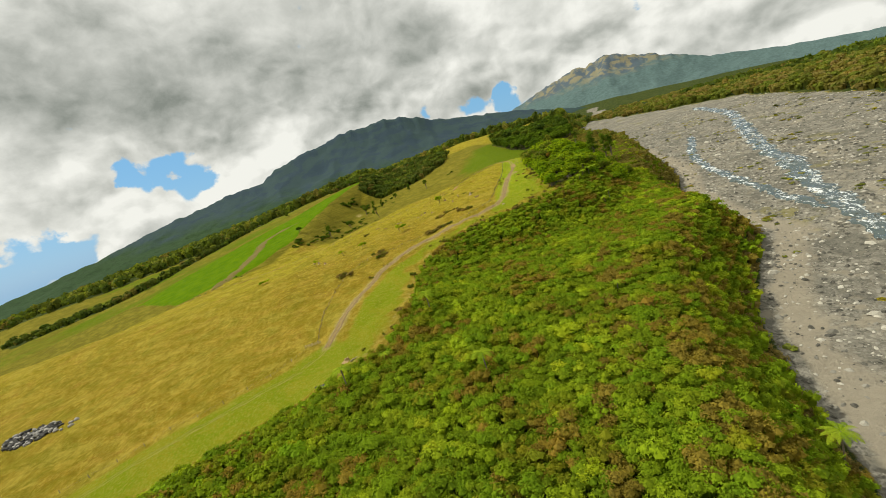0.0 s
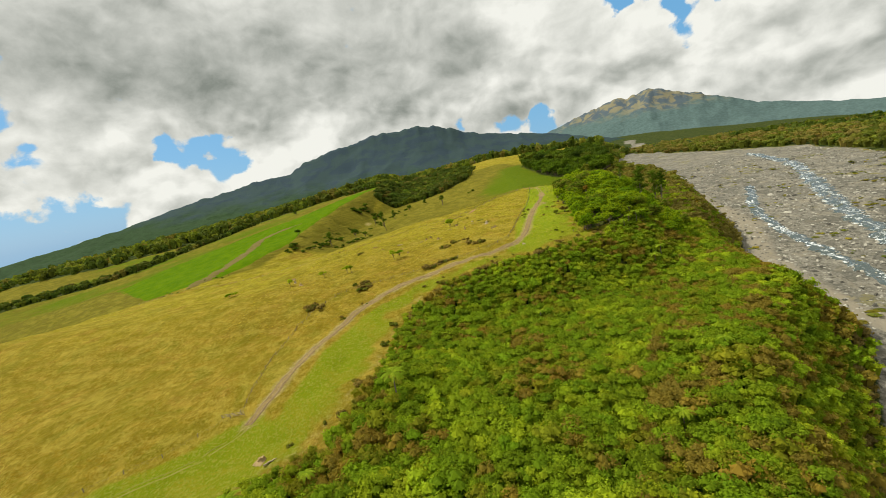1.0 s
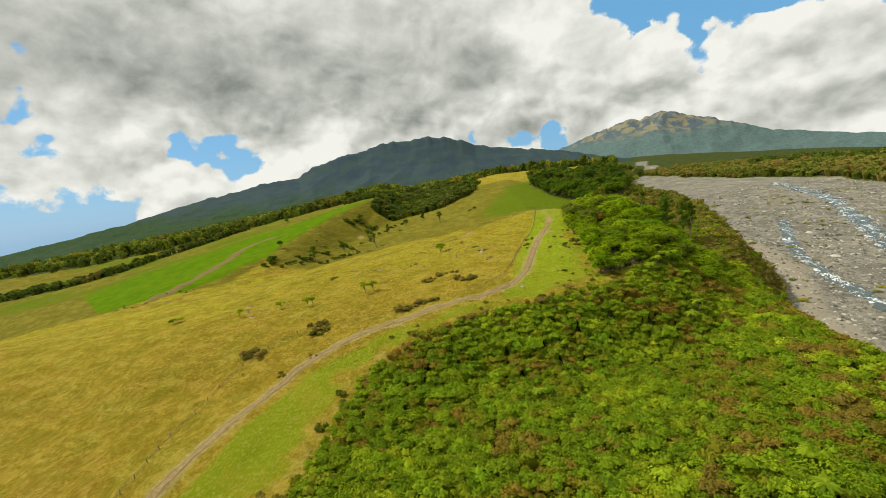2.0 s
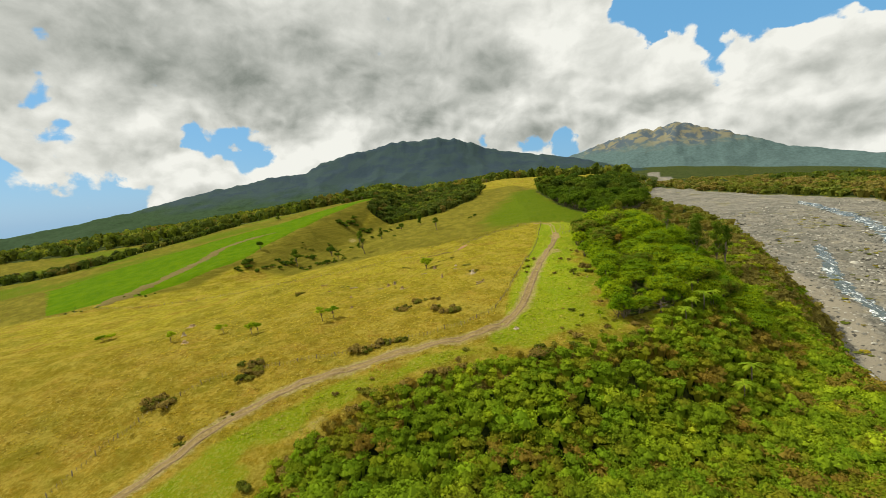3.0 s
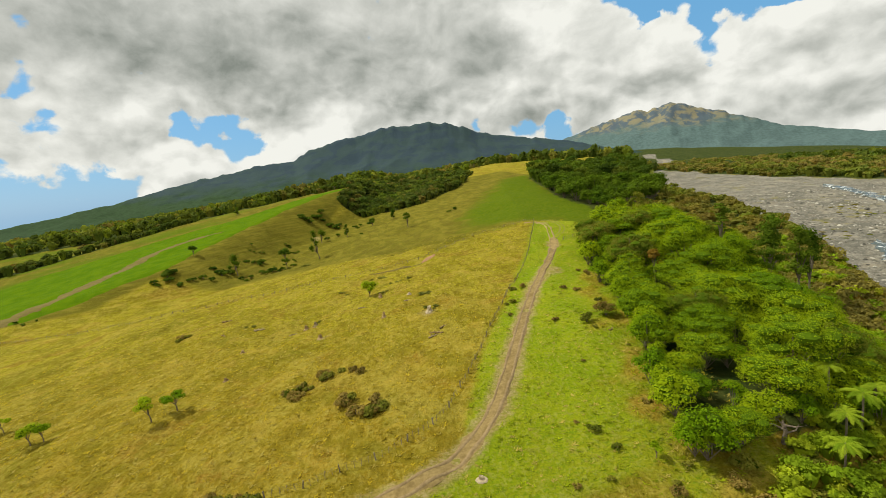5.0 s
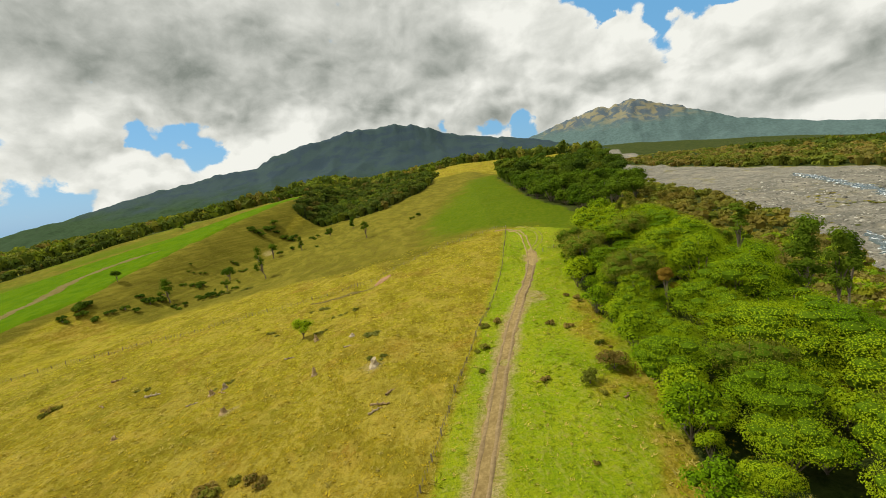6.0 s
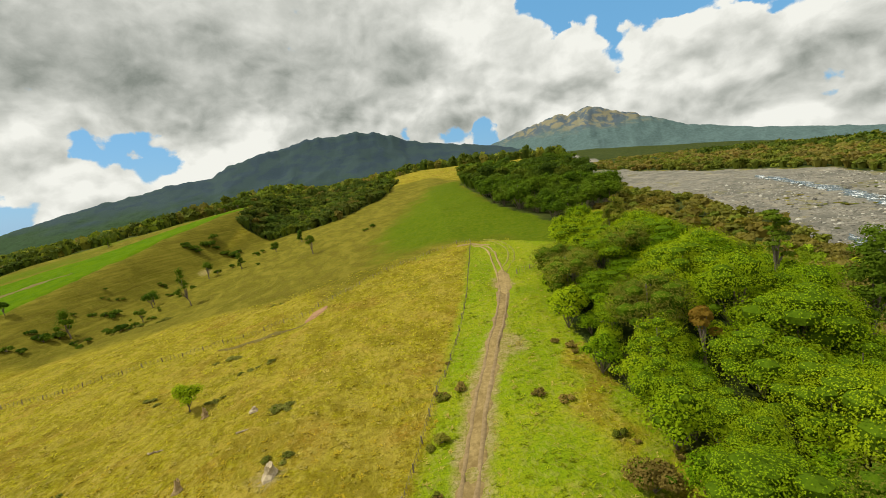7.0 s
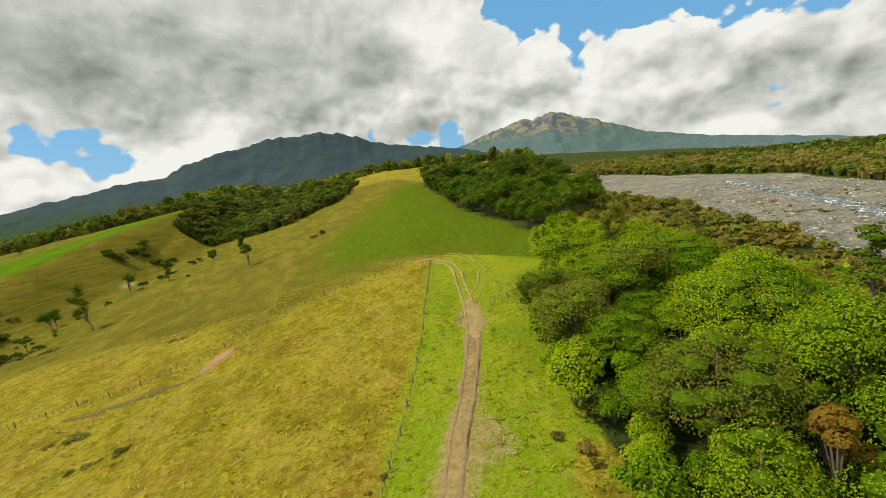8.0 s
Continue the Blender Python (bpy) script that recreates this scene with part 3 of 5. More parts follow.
def along(line, step):
    """points at an even step along a smoothed line, with their headings"""
    p = np.array(line, float)
    for _ in range(2):
        q = np.empty((2 * len(p) - 2, 2))
        q[0::2], q[1::2] = .75 * p[:-1] + .25 * p[1:], .25 * p[:-1] + .75 * p[1:]
        p = np.vstack([p[:1], q, p[-1:]])
    s = np.concatenate([[0], np.cumsum(np.hypot(*np.diff(p, axis=0).T))])
    t = np.arange(0, s[-1], step)
    q = np.stack([np.interp(t, s, p[:, 0]), np.interp(t, s, p[:, 1])], 1)
    d = np.gradient(q, axis=0)
    return q, d / np.linalg.norm(d, axis=1)[:, None]


def ribbon(name, line, width, mat, lift, label, category, ragged=0.25, across=7, crown=0.0, step=0.8, taper=0.0):
    """a strip that lies on the land, with uneven edges"""
    q, d = along(line, step)
    n = np.stack([d[:, 1], -d[:, 0]], 1)
    verts, k = [], len(q)
    ends = np.minimum(np.arange(k), np.arange(k)[::-1]) * step
    thin = np.clip(ends / taper, .04, 1) ** .5 if taper else 1.0
    for j in range(across):
        f = 2 * j / (across - 1) - 1
        half = thin * width / 2 * (1 + ragged * (wave(q[:, 0], q[:, 1], 2.5, 3 + np.sign(f)) + .6 * wave(q[:, 0], q[:, 1], 9, 6 + np.sign(f))))
        p = q + n * (half * f)[:, None]
        z = lay_z(p[:, 0], p[:, 1]) + lift * (1 - abs(f) ** 6 * 1.6) + crown * math.cos(f * 2 * math.pi)
        verts.append(np.column_stack([p, z]))
    verts = np.vstack(verts)
    i = (np.arange(across - 1)[:, None] * k + np.arange(k - 1)).ravel()
    return tagged(new(name, mesh_of(name, verts, np.stack([i, i + k, i + k + 1, i + 1], 1), mat, True)), label, category, kind="structure")


near_ = [q_ for q_ in TRACK_LINE if q_[1] < 314 * PLAN]
beyond = [q_ for q_ in TRACK_LINE if q_[1] > 303 * PLAN]
ribbon("farm_track", near_, 2.1, TRACK, 0.08, "bare brown earth farm track with dry grass beside it", "track", ragged=.22, taper=6.0, step=.6)
for off_ in (-0.60, 0.60):
    for line_, wide_, stuff_ in ((near_, .60, WHEEL), (beyond, .48, TRACK)):
        q_, d_ = along(line_, 3.0)
        ribbon("wheel_track", [(a[0] + e[1] * off_, a[1] - e[0] * off_) for a, e in zip(q_, d_)], wide_, stuff_, 0.12, "bare earth wheel track worn through dry grass", "track", ragged=.35, across=5, step=.6)
    q_, d_ = along(metres((46, 316), (50.5, 326), (53, 338), (51, 350), (45, 357)), 3.0)
    ribbon("wheel_rut", [(a[0] + e[1] * off_, a[1] - e[0] * off_) for a, e in zip(q_, d_)], .4, RUT, 0.07, "faint wheel rut pressed into lush grass", "track", ragged=.5, across=5, step=.6)
ribbon("earth_patch", metres((44.6, 304), (45.4, 311), (46, 318)), 2.4, TRACK, 0.12, "bare trodden earth where the tracks part", "bare earth", ragged=.5, taper=3.0)
ribbon("earth_patch", metres((39.5, 348), (44, 350), (49, 345)), 1.6, TRACK, 0.12, "bare trodden earth beside a fence corner", "bare earth", ragged=.5, taper=2.5)

ribbon("earth_scar", metres((1.5, 320), (3.2, 322), (5.6, 326.5)), 2.6, SCAR, 0.12, "patch of bare reddish earth below a fence", "bare earth", ragged=.4, taper=2.5, step=.4)
ribbon("stock_trail", metres((-16, 315), (-9, 316), (-3, 317.5), (2, 320)), 1.5, SOIL, 0.07, "faint worn stock trail in dry grass", "track", ragged=.5, taper=3.0)
ribbon("field_track", metres((-192, 320), (-188, 335), (-184, 358), (-185, 385), (-192, 420), (-200, 452), (-190, 475), (-168, 482)), 10.0, SOIL, 0.16, "bare brown strip across the green field", "track", ragged=.35, taper=12.0)
for off_ in (-0.55, 0.55):
    ribbon("wheel_rut", [(x, y + off_) for x, y in metres((-150, 84), (-116, 100), (-94, 109), (-73, 120), (-58, 128), (-50, 136))], .3, RUT, 0.06, "faint wheel rut pressed into the grass", "track", ragged=.5)

# ---- the river ----
for name_, line_, wide_ in (("stream", [(275, 500), (255, 430), (240, 385), (214, 336), (188, 288), (161, 238), (151, 205), (139, 184), (129, 160), (120, 142), (114, 124), (108, 95), (100, 50), (92, -30)], 9.5),
                            ("stream", [(176, 330), (160, 302), (141, 268), (131, 238), (126, 212), (122, 190), (120, 168), (117, 146)], 5.5)):
    ribbon(name_, line_, wide_, WATER, 0.30, "shallow braided stream with white rapids", "water", ragged=.45, across=9, step=1.0, taper=10.0)

# ---- the mountains at the back ----
def mountain(name, bearings, heights, near, crest, back, mat, label, rugged, seed, columns=460, rows=46):
    """a mountain side as seen over the plain: its crest follows the skyline, spurs run down its face"""
    az = np.linspace(bearings[0], bearings[-1], columns)
    top = np.interp(az, bearings, heights)
    rough_top = np.clip(top / 4, 0, 1) * np.array([.2 * noise.fractal(Vector((a_ * .9, seed, 0)), .8, 2.1, 4) for a_ in az])
    verts = []
    for j in range(rows):
        s = j / (rows - 1)
        if s <= 0.8:
            u = s / 0.8
            r = near + (crest - near) * u
            foot = np.interp(az, [-90, -51, -20, 0, 22, 52, 80], [-4.5, -3.5, -1, -.4, -1, -4, -6])
            el = foot + (top - foot) * (0.35 * u + 0.65 * u ** 1.7) + rough_top * u ** 9
        else:
            u = (s - 0.8) / 0.2
            r = crest + (back - crest) * u
            el = top + rough_top - (3 + top * 0.3) * u
        for i, a in enumerate(az):
            p = Vector((r * math.sin(radians(a)) / 330 + seed, r * math.cos(radians(a)) / 330, seed))
            ridge = abs(noise.fractal(p, 1.0, 2.0, 3)) * 2 - 0.5
            e = el[i] - rugged * ridge * math.sin(math.pi * min(s / 0.8, 1) * .93) + rugged * 0.22 * noise.fractal(Vector((r * math.sin(radians(a)) / 75, r * math.cos(radians(a)) / 75, seed)), 0.8, 2, 4)
            verts.append((CENTRE[0] + r * math.sin(radians(a)), CENTRE[1] + r * math.cos(radians(a)), EYE_Z + r * math.tan(radians(e))))
    i = (np.arange(rows - 1)[:, None] * columns + np.arange(columns - 1)).ravel()
    me = mesh_of(name, verts, np.stack([i, i + 1, i + columns + 1, i + columns], 1), mat, True)
    return tagged(new(name, me), label, "mountain", kind="structure")


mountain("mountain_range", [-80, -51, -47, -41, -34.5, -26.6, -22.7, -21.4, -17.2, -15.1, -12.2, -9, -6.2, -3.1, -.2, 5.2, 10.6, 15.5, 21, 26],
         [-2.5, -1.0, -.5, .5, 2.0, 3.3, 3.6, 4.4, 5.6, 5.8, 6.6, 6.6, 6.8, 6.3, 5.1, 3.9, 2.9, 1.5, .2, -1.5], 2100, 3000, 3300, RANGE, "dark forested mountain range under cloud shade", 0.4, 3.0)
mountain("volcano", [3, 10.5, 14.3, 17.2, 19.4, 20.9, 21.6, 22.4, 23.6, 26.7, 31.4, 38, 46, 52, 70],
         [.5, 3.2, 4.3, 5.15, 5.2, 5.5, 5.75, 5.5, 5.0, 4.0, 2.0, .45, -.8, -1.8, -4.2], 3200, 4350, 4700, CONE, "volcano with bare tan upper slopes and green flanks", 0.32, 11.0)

# ---- plants ----
def leaf_sprays(centres, normals, size, gen):
    """one small pointed spray for each leaf cluster"""
    n = len(centres)
    u = np.cross(normals, gen.normal(size=(n, 3)))
    u /= np.linalg.norm(u, axis=1)[:, None] + 1e-9
    v = np.cross(normals, u)
    s = size * gen.uniform(0.7, 1.35, (n, 1))
    return np.stack([centres - u * s * 1.05, centres + u * s * .75 - v * s * .85, centres + u * s * .75 + v * s * .85], 1).reshape(-1, 3)


def crown_cloud(radius, height, lumps, leaves, size, seed, flat=0.6, low=0.0, tilt=0.45, column=False):
    """leaf sprays over a cluster of rounded masses; z runs from low to height"""
    gen = np.random.default_rng(seed)
    a = gen.uniform(0, 2 * np.pi, lumps)
    d = radius * 0.68 * np.sqrt(gen.uniform(0.03, 1, lumps))
    zc = low + (height - low) * (0.72 - 0.5 * (d / radius) ** 2 + gen.uniform(-.16, .12, lumps))
    if column:
        up = (np.arange(lumps) + .5) / lumps
        zc = low + (height - low) * (.04 + .9 * up)
        d = d * (1.05 - .75 * up)
    c = np.stack([d * np.cos(a), d * np.sin(a), zc], 1)
    r = radius * gen.uniform(0.3, 0.46, lumps)
    which = gen.choice(lumps, leaves, p=r ** 2 / np.sum(r ** 2))
    way = gen.normal(size=(leaves, 3))
    way[:, 2] = np.abs(way[:, 2]) - 0.4
    way /= np.linalg.norm(way, axis=1)[:, None]
    pos = c[which] + way * (r[which] * gen.uniform(0.8, 1.08, leaves))[:, None] * np.array([1, 1, flat])
    nrm = way + gen.normal(size=(leaves, 3)) * tilt + np.array([0, 0, .55])
    nrm /= np.linalg.norm(nrm, axis=1)[:, None]
    return leaf_sprays(pos, nrm, size, gen), c, r


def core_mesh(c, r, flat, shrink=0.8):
    """inner masses that close the crown, coloured dark as painted shade: one low dome for each mass"""
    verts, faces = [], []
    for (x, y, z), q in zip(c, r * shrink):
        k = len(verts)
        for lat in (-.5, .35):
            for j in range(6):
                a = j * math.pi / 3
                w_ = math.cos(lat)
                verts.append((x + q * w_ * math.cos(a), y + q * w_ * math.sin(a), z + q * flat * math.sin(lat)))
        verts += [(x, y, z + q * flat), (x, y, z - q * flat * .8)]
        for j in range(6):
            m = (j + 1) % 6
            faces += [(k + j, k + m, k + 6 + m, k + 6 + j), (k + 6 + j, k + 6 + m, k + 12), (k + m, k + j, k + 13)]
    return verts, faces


def stuff_plants(name, label, places, radii, heights, tints, templates, lift, mat, low=1.0):
    """many plants joined into one mesh; places (n, 2)"""
    gen = np.random.default_rng(len(places))
    zs = lay_z(places[:, 0], places[:, 1])
    chunks, tint = [], []
    which = gen.integers(0, len(templates), len(places))
    turn = gen.uniform(0, 2 * np.pi, len(places))
    for k, tpl in enumerate(templates):
        m = which == k
        if not m.any():
            continue
        ca, sa = np.cos(turn[m])[:, None], np.sin(turn[m])[:, None]
        x = (tpl[:, 0] * ca - tpl[:, 1] * sa) * radii[m][:, None] + places[m, 0][:, None]
        y = (tpl[:, 0] * sa + tpl[:, 1] * ca) * radii[m][:, None] + places[m, 1][:, None]
        dome = np.minimum(radii[m] * low, heights[m])
        z = tpl[:, 2] * dome[:, None] + (zs[m] + lift + heights[m] - dome)[:, None]
        chunks.append(np.stack([x, y, z], 2).reshape(-1, 3))
        tint.append(np.repeat(tints[m], len(tpl), axis=0))
    verts, tint = np.vstack(chunks), np.vstack(tint)
    n = len(verts) // 3
    me = bpy.data.meshes.new(name)
    me.vertices.add(len(verts))
    me.vertices.foreach_set("co", verts.astype(np.float32).ravel())
    me.loops.add(n * 3)
    me.loops.foreach_set("vertex_index", np.arange(n * 3, dtype=np.int32))
    me.polygons.add(n)
    me.polygons.foreach_set("loop_start", np.arange(0, n * 3, 3, dtype=np.int32))
    me.update(calc_edges=True)
    me.materials.append(mat)
    col = me.color_attributes.new("tint", "FLOAT_COLOR", "POINT")
    col.data.foreach_set("color", np.column_stack([tint, np.ones(len(tint))]).astype(np.float32).ravel())
    return tagged(new(name, me), label, "vegetation", kind="stuff")


def core_sides(lumps_c, lumps_r, flat):
    """the inner masses as triangles, so that they can be joined with the leaves"""
    out = []
    for i in np.argsort(-lumps_r)[:4]:
        (x, y, z), q = lumps_c[i], lumps_r[i] * .86
        ring = [(x + q * math.cos(t), y + q * math.sin(t), z - q * flat * .25) for t in np.arange(5) * 2 * math.pi / 5]
        for j in range(5):
            out += [ring[j], ring[(j + 1) % 5], (x, y, z + q * flat * .95)]
    # the shaded inside of the plant, down towards its foot
    for j in range(5):
        a, e = j * 2 * math.pi / 5, (j + 1) * 2 * math.pi / 5
        out += [(.62 * math.cos(a), .62 * math.sin(a), .38), (.62 * math.cos(e), .62 * math.sin(e), .38), (.2 * math.cos(a), .2 * math.sin(a), -1.3)]
    return np.array(out)


def plant_templates(count, lumps, leaves, size, seed, flat=0.75, core=True):
    made = []
    for k in range(count):
        q, c, r = crown_cloud(1.0, 1.0, lumps, leaves, size, seed + k, flat)
        made.append(np.vstack([core_sides(c, r, flat), q]) if core else q)
    return made


def jitter(x0, x1, y0, y1, step, seed):
    gen = np.random.default_rng(seed)
    X, Y = np.meshgrid(np.arange(x0, x1, step), np.arange(y0, y1, step))
    return np.stack([X.ravel(), Y.ravel()], 1) + gen.uniform(-.48, .48, (X.size, 2)) * step


def tint_for(p, kinds, weights, seed, patch=14.0):
    """a colour for each plant, in loose patches of a kind"""
    gen = np.random.default_rng(seed)
    f = .5 + .32 * wave(p[:, 0], p[:, 1], patch, seed) + gen.normal(size=len(p)) * .2
    edges = np.cumsum(weights) / np.sum(weights)
    k = np.searchsorted(edges, np.clip(f, 0, .999))
    return np.array(kinds)[k] * gen.uniform(.82, 1.18, (len(p), 1)) * gen.uniform(.94, 1.06, (len(p), 3))


GREENS = [(.24, .18, .027), (.205, .22, .015), (.16, .24, .011), (.205, .285, .013), (.26, .335, .015), (.31, .375, .019)]

shrubs = plant_templates(7, 9, 84, .145, 40, .66)
fine_shrubs = plant_templates(7, 12, 190, .086, 50, .66)
p = jitter(-100, 125, 14, 262, 1.58, 5)
b_, w_ = side(p[:, 0], p[:, 1], BANK), side(p[:, 0], p[:, 1], RIVER_W)
keep = (b_ > .5) & (w_ < -1.5) & ~(inside(p[:, 0], p[:, 1], BIG_TREES) & (p[:, 1] > 185) & (np.random.default_rng(2).uniform(size=len(p)) > .45))
p = p[keep]
gen = np.random.default_rng(3)
rad = gen.uniform(1.3, 2.0, len(p)) * (1 + .5 * (gen.uniform(size=len(p)) > .95)) * np.interp(b_[keep], [0, 8], [.6, 1])
hei = 1.0 + rad * np.where(p[:, 1] > 118, gen.uniform(.4, .8, len(p)), gen.uniform(.35, 1.1, len(p))) + .3 * wave(p[:, 0], p[:, 1], 5, 8) + 1.4 * np.interp(b_[keep], [0, 10], [0, 1])
shrub_tints = tint_for(p, GREENS, [.15, .17, .24, .25, .14, .05], 4)
bank_edge = (w_[keep] > -5) & (gen.uniform(size=len(p)) > .4)
scrubby = (w_[keep] > -36 - 10 * wave(p[:, 0], p[:, 1], 12, 3)) & (p[:, 1] > 205) & (gen.uniform(size=len(p)) > .25)
rusty = (w_[keep] > -34) & (p[:, 1] < 200) & (wave(p[:, 0], p[:, 1], 7, 9) + gen.normal(size=len(p)) * .4 > .55)
shrub_tints[rusty] = np.array([.235, .185, .03]) * gen.uniform(.75, 1.15, (rusty.sum(), 1))
shrub_tints[scrubby] = np.array([.215, .185, .045]) * gen.uniform(.7, 1.25, (scrubby.sum(), 1))
shrub_tints[bank_edge] = np.array([.27, .21, .07]) * gen.uniform(.6, 1.2, (bank_edge.sum(), 1))
rad[bank_edge] *= .7
hei = np.where(bank_edge, hei * .55, hei)
near_bush = (p[:, 1] > 34) & (p[:, 1] < 184) & (p[:, 0] > -38) & (p[:, 0] < 74)
for which_, grade in ((near_bush, fine_shrubs), (~near_bush, shrubs)):
    stuff_plants("bush", "dense native shrubs in mixed greens and olive brown", p[which_], rad[which_], hei[which_], shrub_tints[which_], grade, -.5, BUSH, 1.05)

far_trees = plant_templates(5, 6, 42, .24, 80)
distant_trees = plant_templates(5, 5, 26, .30, 85)


def far_wood(name, label, outline, step, size, kinds, weights, seed, x0, x1, y0, y1, where=None, tall=(1.3, 2.0), templates=None):
    p = jitter(x0, x1, y0, y1, step, seed)
    ok = inside(p[:, 0], p[:, 1], outline) if outline else where(p[:, 0], p[:, 1])
    p = p[ok]
    g = np.random.default_rng(seed)
    rad = g.uniform(.7, 1.25, len(p)) * size
    stuff_plants(name, label, p, rad, rad * g.uniform(*tall, len(p)), tint_for(p, kinds, weights, seed, 40), templates or far_trees, -.5, BUSH)


WOODS = [(.165, .145, .034), (.095, .12, .022), (.075, .11, .018), (.115, .155, .02), (.165, .195, .028)]
far_wood("gully_wood", "dark native trees filling a gully", GULLY_WOOD, 3.8, 3.3, WOODS, [.1, .3, .3, .2, .1], 21, -160, 16, 440, 640)
far_wood("west_wood", "forest belt beyond the paddocks", WEST_FOREST, 10.8, 6.4, [(.20, .18, .04), (.10, .13, .022), (.15, .19, .025), (.085, .12, .02), (.22, .24, .04)], [.2, .2, .2, .2, .2], 22, -760, 270, 480, 1000, templates=distant_trees)
far_wood("scrub_belt", "strip of dark scrub below the green field", SCRUB, 5.0, 3.2, WOODS, [.1, .3, .4, .2, .1], 23, -500, -220, 380, 570)
far_wood("east_wood", "olive scrub and trees beyond the river", None, 7.0, 4.5, [(.235, .195, .055), (.19, .18, .04), (.12, .145, .024), (.16, .185, .03), (.20, .22, .035)], [.35, .2, .15, .2, .1], 24, 200, 800, -40, 930,
         lambda x, y: (side(x, y, RIVER_E) > 2) & (side(x, y, RIVER_E) < 150) & (np.hypot(x, y) > 200), tall=(1.1, 1.9))
far_wood("east_forest", "dark forest on the plain beyond the river", None, 13.0, 8.0, WOODS, [.1, .25, .4, .2, .05], 26, 250, 1150, -40, 1050,
         lambda x, y: (side(x, y, RIVER_E) > 150) & (side(x, y, RIVER_E) < 420) & (np.hypot(x, y) > 330), tall=(.8, 1.2), templates=distant_trees)
far_wood("river_scrub", "olive brown scrub along the river bank", None, 4.1, 2.4, [(.19, .165, .035), (.17, .165, .03), (.14, .165, .024), (.18, .205, .028), (.22, .24, .03)], [.35, .25, .2, .1, .1], 25, 60, 260, 240, 730,
         lambda x, y: (side(x, y, BANK) > 1) & (y > 260) & (side(x, y, RIVER_W) < -2) & ~inside(x, y, DARK_WOOD) & ~inside(x, y, BIG_TREES), tall=(.8, 1.3))


def tapered(path, radii, sides=7):
    """a limb: rings along a path"""
    bm = bmesh.new()
    rings = []
    for k, (p_, r_) in enumerate(zip(path, radii)):
        p_ = Vector(p_)
        d_ = (Vector(path[min(k + 1, len(path) - 1)]) - Vector(path[max(k - 1, 0)])).normalized()
        u_ = d_.orthogonal().normalized()
        v_ = d_.cross(u_)
        rings.append([bm.verts.new(p_ + (u_ * math.cos(a) + v_ * math.sin(a)) * r_) for a in [2 * math.pi * j / sides for j in range(sides)]])
    for a, b2 in zip(rings, rings[1:]):
        for j in range(sides):
            bm.faces.new((a[j], a[(j + 1) % sides], b2[(j + 1) % sides], b2[j]))
    bm.faces.new(rings[-1])
    return bm


def merge(bm, other):
    me = bpy.data.meshes.new("piece")
    other.to_mesh(me)
    other.free()
    bm.from_mesh(me)
    bpy.data.meshes.remove(me)


def tree(name, label, height, radius, mat, seed, lumps=14, leaves=900, size=.3, clear=.35, flat=.55, category="tree", lean=0.0, column=False):
    """a tree: tapered trunk with limbs, and a crown of leaf sprays in uneven masses"""
    gen = np.random.default_rng(seed)
    root = tagged(new(name), label, category)
    quads, c, r = crown_cloud(radius, height, lumps, leaves, size, seed, flat, low=height * clear, tilt=.34, column=column)
    off = np.array([lean * height, 0, 0])
    trunk = tapered([(0, 0, -.6), (lean * height * .1, .05, height * clear * .5), (lean * height * .5, 0, height * clear), (lean * height * .8, .1, height * .75)], [w_ * height * (.55 if height > 12 else 1) for w_ in (.030, .022, .018, .006)])
    for k in range(min(lumps, 7)):
        e = c[k] + off
        merge(trunk, tapered([(lean * height * .4, 0, height * clear * .8), (e[0] * .5, e[1] * .5, (height * clear + e[2]) * .5), tuple(e)], [.012 * height, .008 * height, .003 * height], 5))
    part("trunk", trunk, BARK, root)
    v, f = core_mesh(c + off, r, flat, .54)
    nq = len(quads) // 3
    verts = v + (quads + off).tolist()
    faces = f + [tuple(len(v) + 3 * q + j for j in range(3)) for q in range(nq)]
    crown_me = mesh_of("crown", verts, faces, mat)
    crown_me.materials.append(SHADED_INNER)
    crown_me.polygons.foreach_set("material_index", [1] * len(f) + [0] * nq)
    part("crown", crown_me, None, root)
    return root


def plant(model, x, y, scale=1.0, turn=0.0, sink=0.0, label=None, group=""):
    ob = copy_thing(model, Matrix.Translation((x, y, float(lay_z(x, y)) - sink)) @ Matrix.Rotation(turn, 4, "Z") @ Matrix.Scale(scale, 4))
    ob.scale = (scale, scale, scale)
    if label:
        ob["label"] = label
    if group:
        ob["group"] = group
    return ob


def drop(model):
    """take a pattern away once its copies stand"""
    for o in list(model.children_recursive) + [model]:
        bpy.data.objects.remove(o)


gen = np.random.default_rng(12)
models = [tree("tree", "broadleaf tree with dense lumpy green crown", 7.2 + .45 * (k % 5), 3.3 + .27 * k, (TREE, TREE, OLIVE, TREE, TREE, TREE, TREE, TREE)[k], 110 + k, 30 + 2 * k, 6400 + 500 * k, .070, .0, .74 - .03 * k) for k in range(8)]
p = jitter(36, 93, 172, 294, 5.3, 36)
p = p[inside(p[:, 0], p[:, 1], BIG_TREES)]
for x, y in p:
    tall = float(np.interp(x / PLAN, [45, 58, 70, 82, 98], [.75, .92, 1.06, 1.0, .75]) * np.interp(y / PLAN, [220, 262, 290, 315, 340], [.75, .92, 1.05, .9, .72])) * gen.uniform(.62, 1.3)
    plant(models[gen.integers(0, 8)], x, y, tall, gen.uniform(0, 6.28), group="trees beside the track")
low_trees = [tree("tree", "low bushy green tree at the edge of a stand", 4.6, 2.3, TREE, 130 + k, 14, 1900, .09, .0, .8) for k in range(3)]
q, d = along(BIG_TREES + BIG_TREES[:1], 3.8)
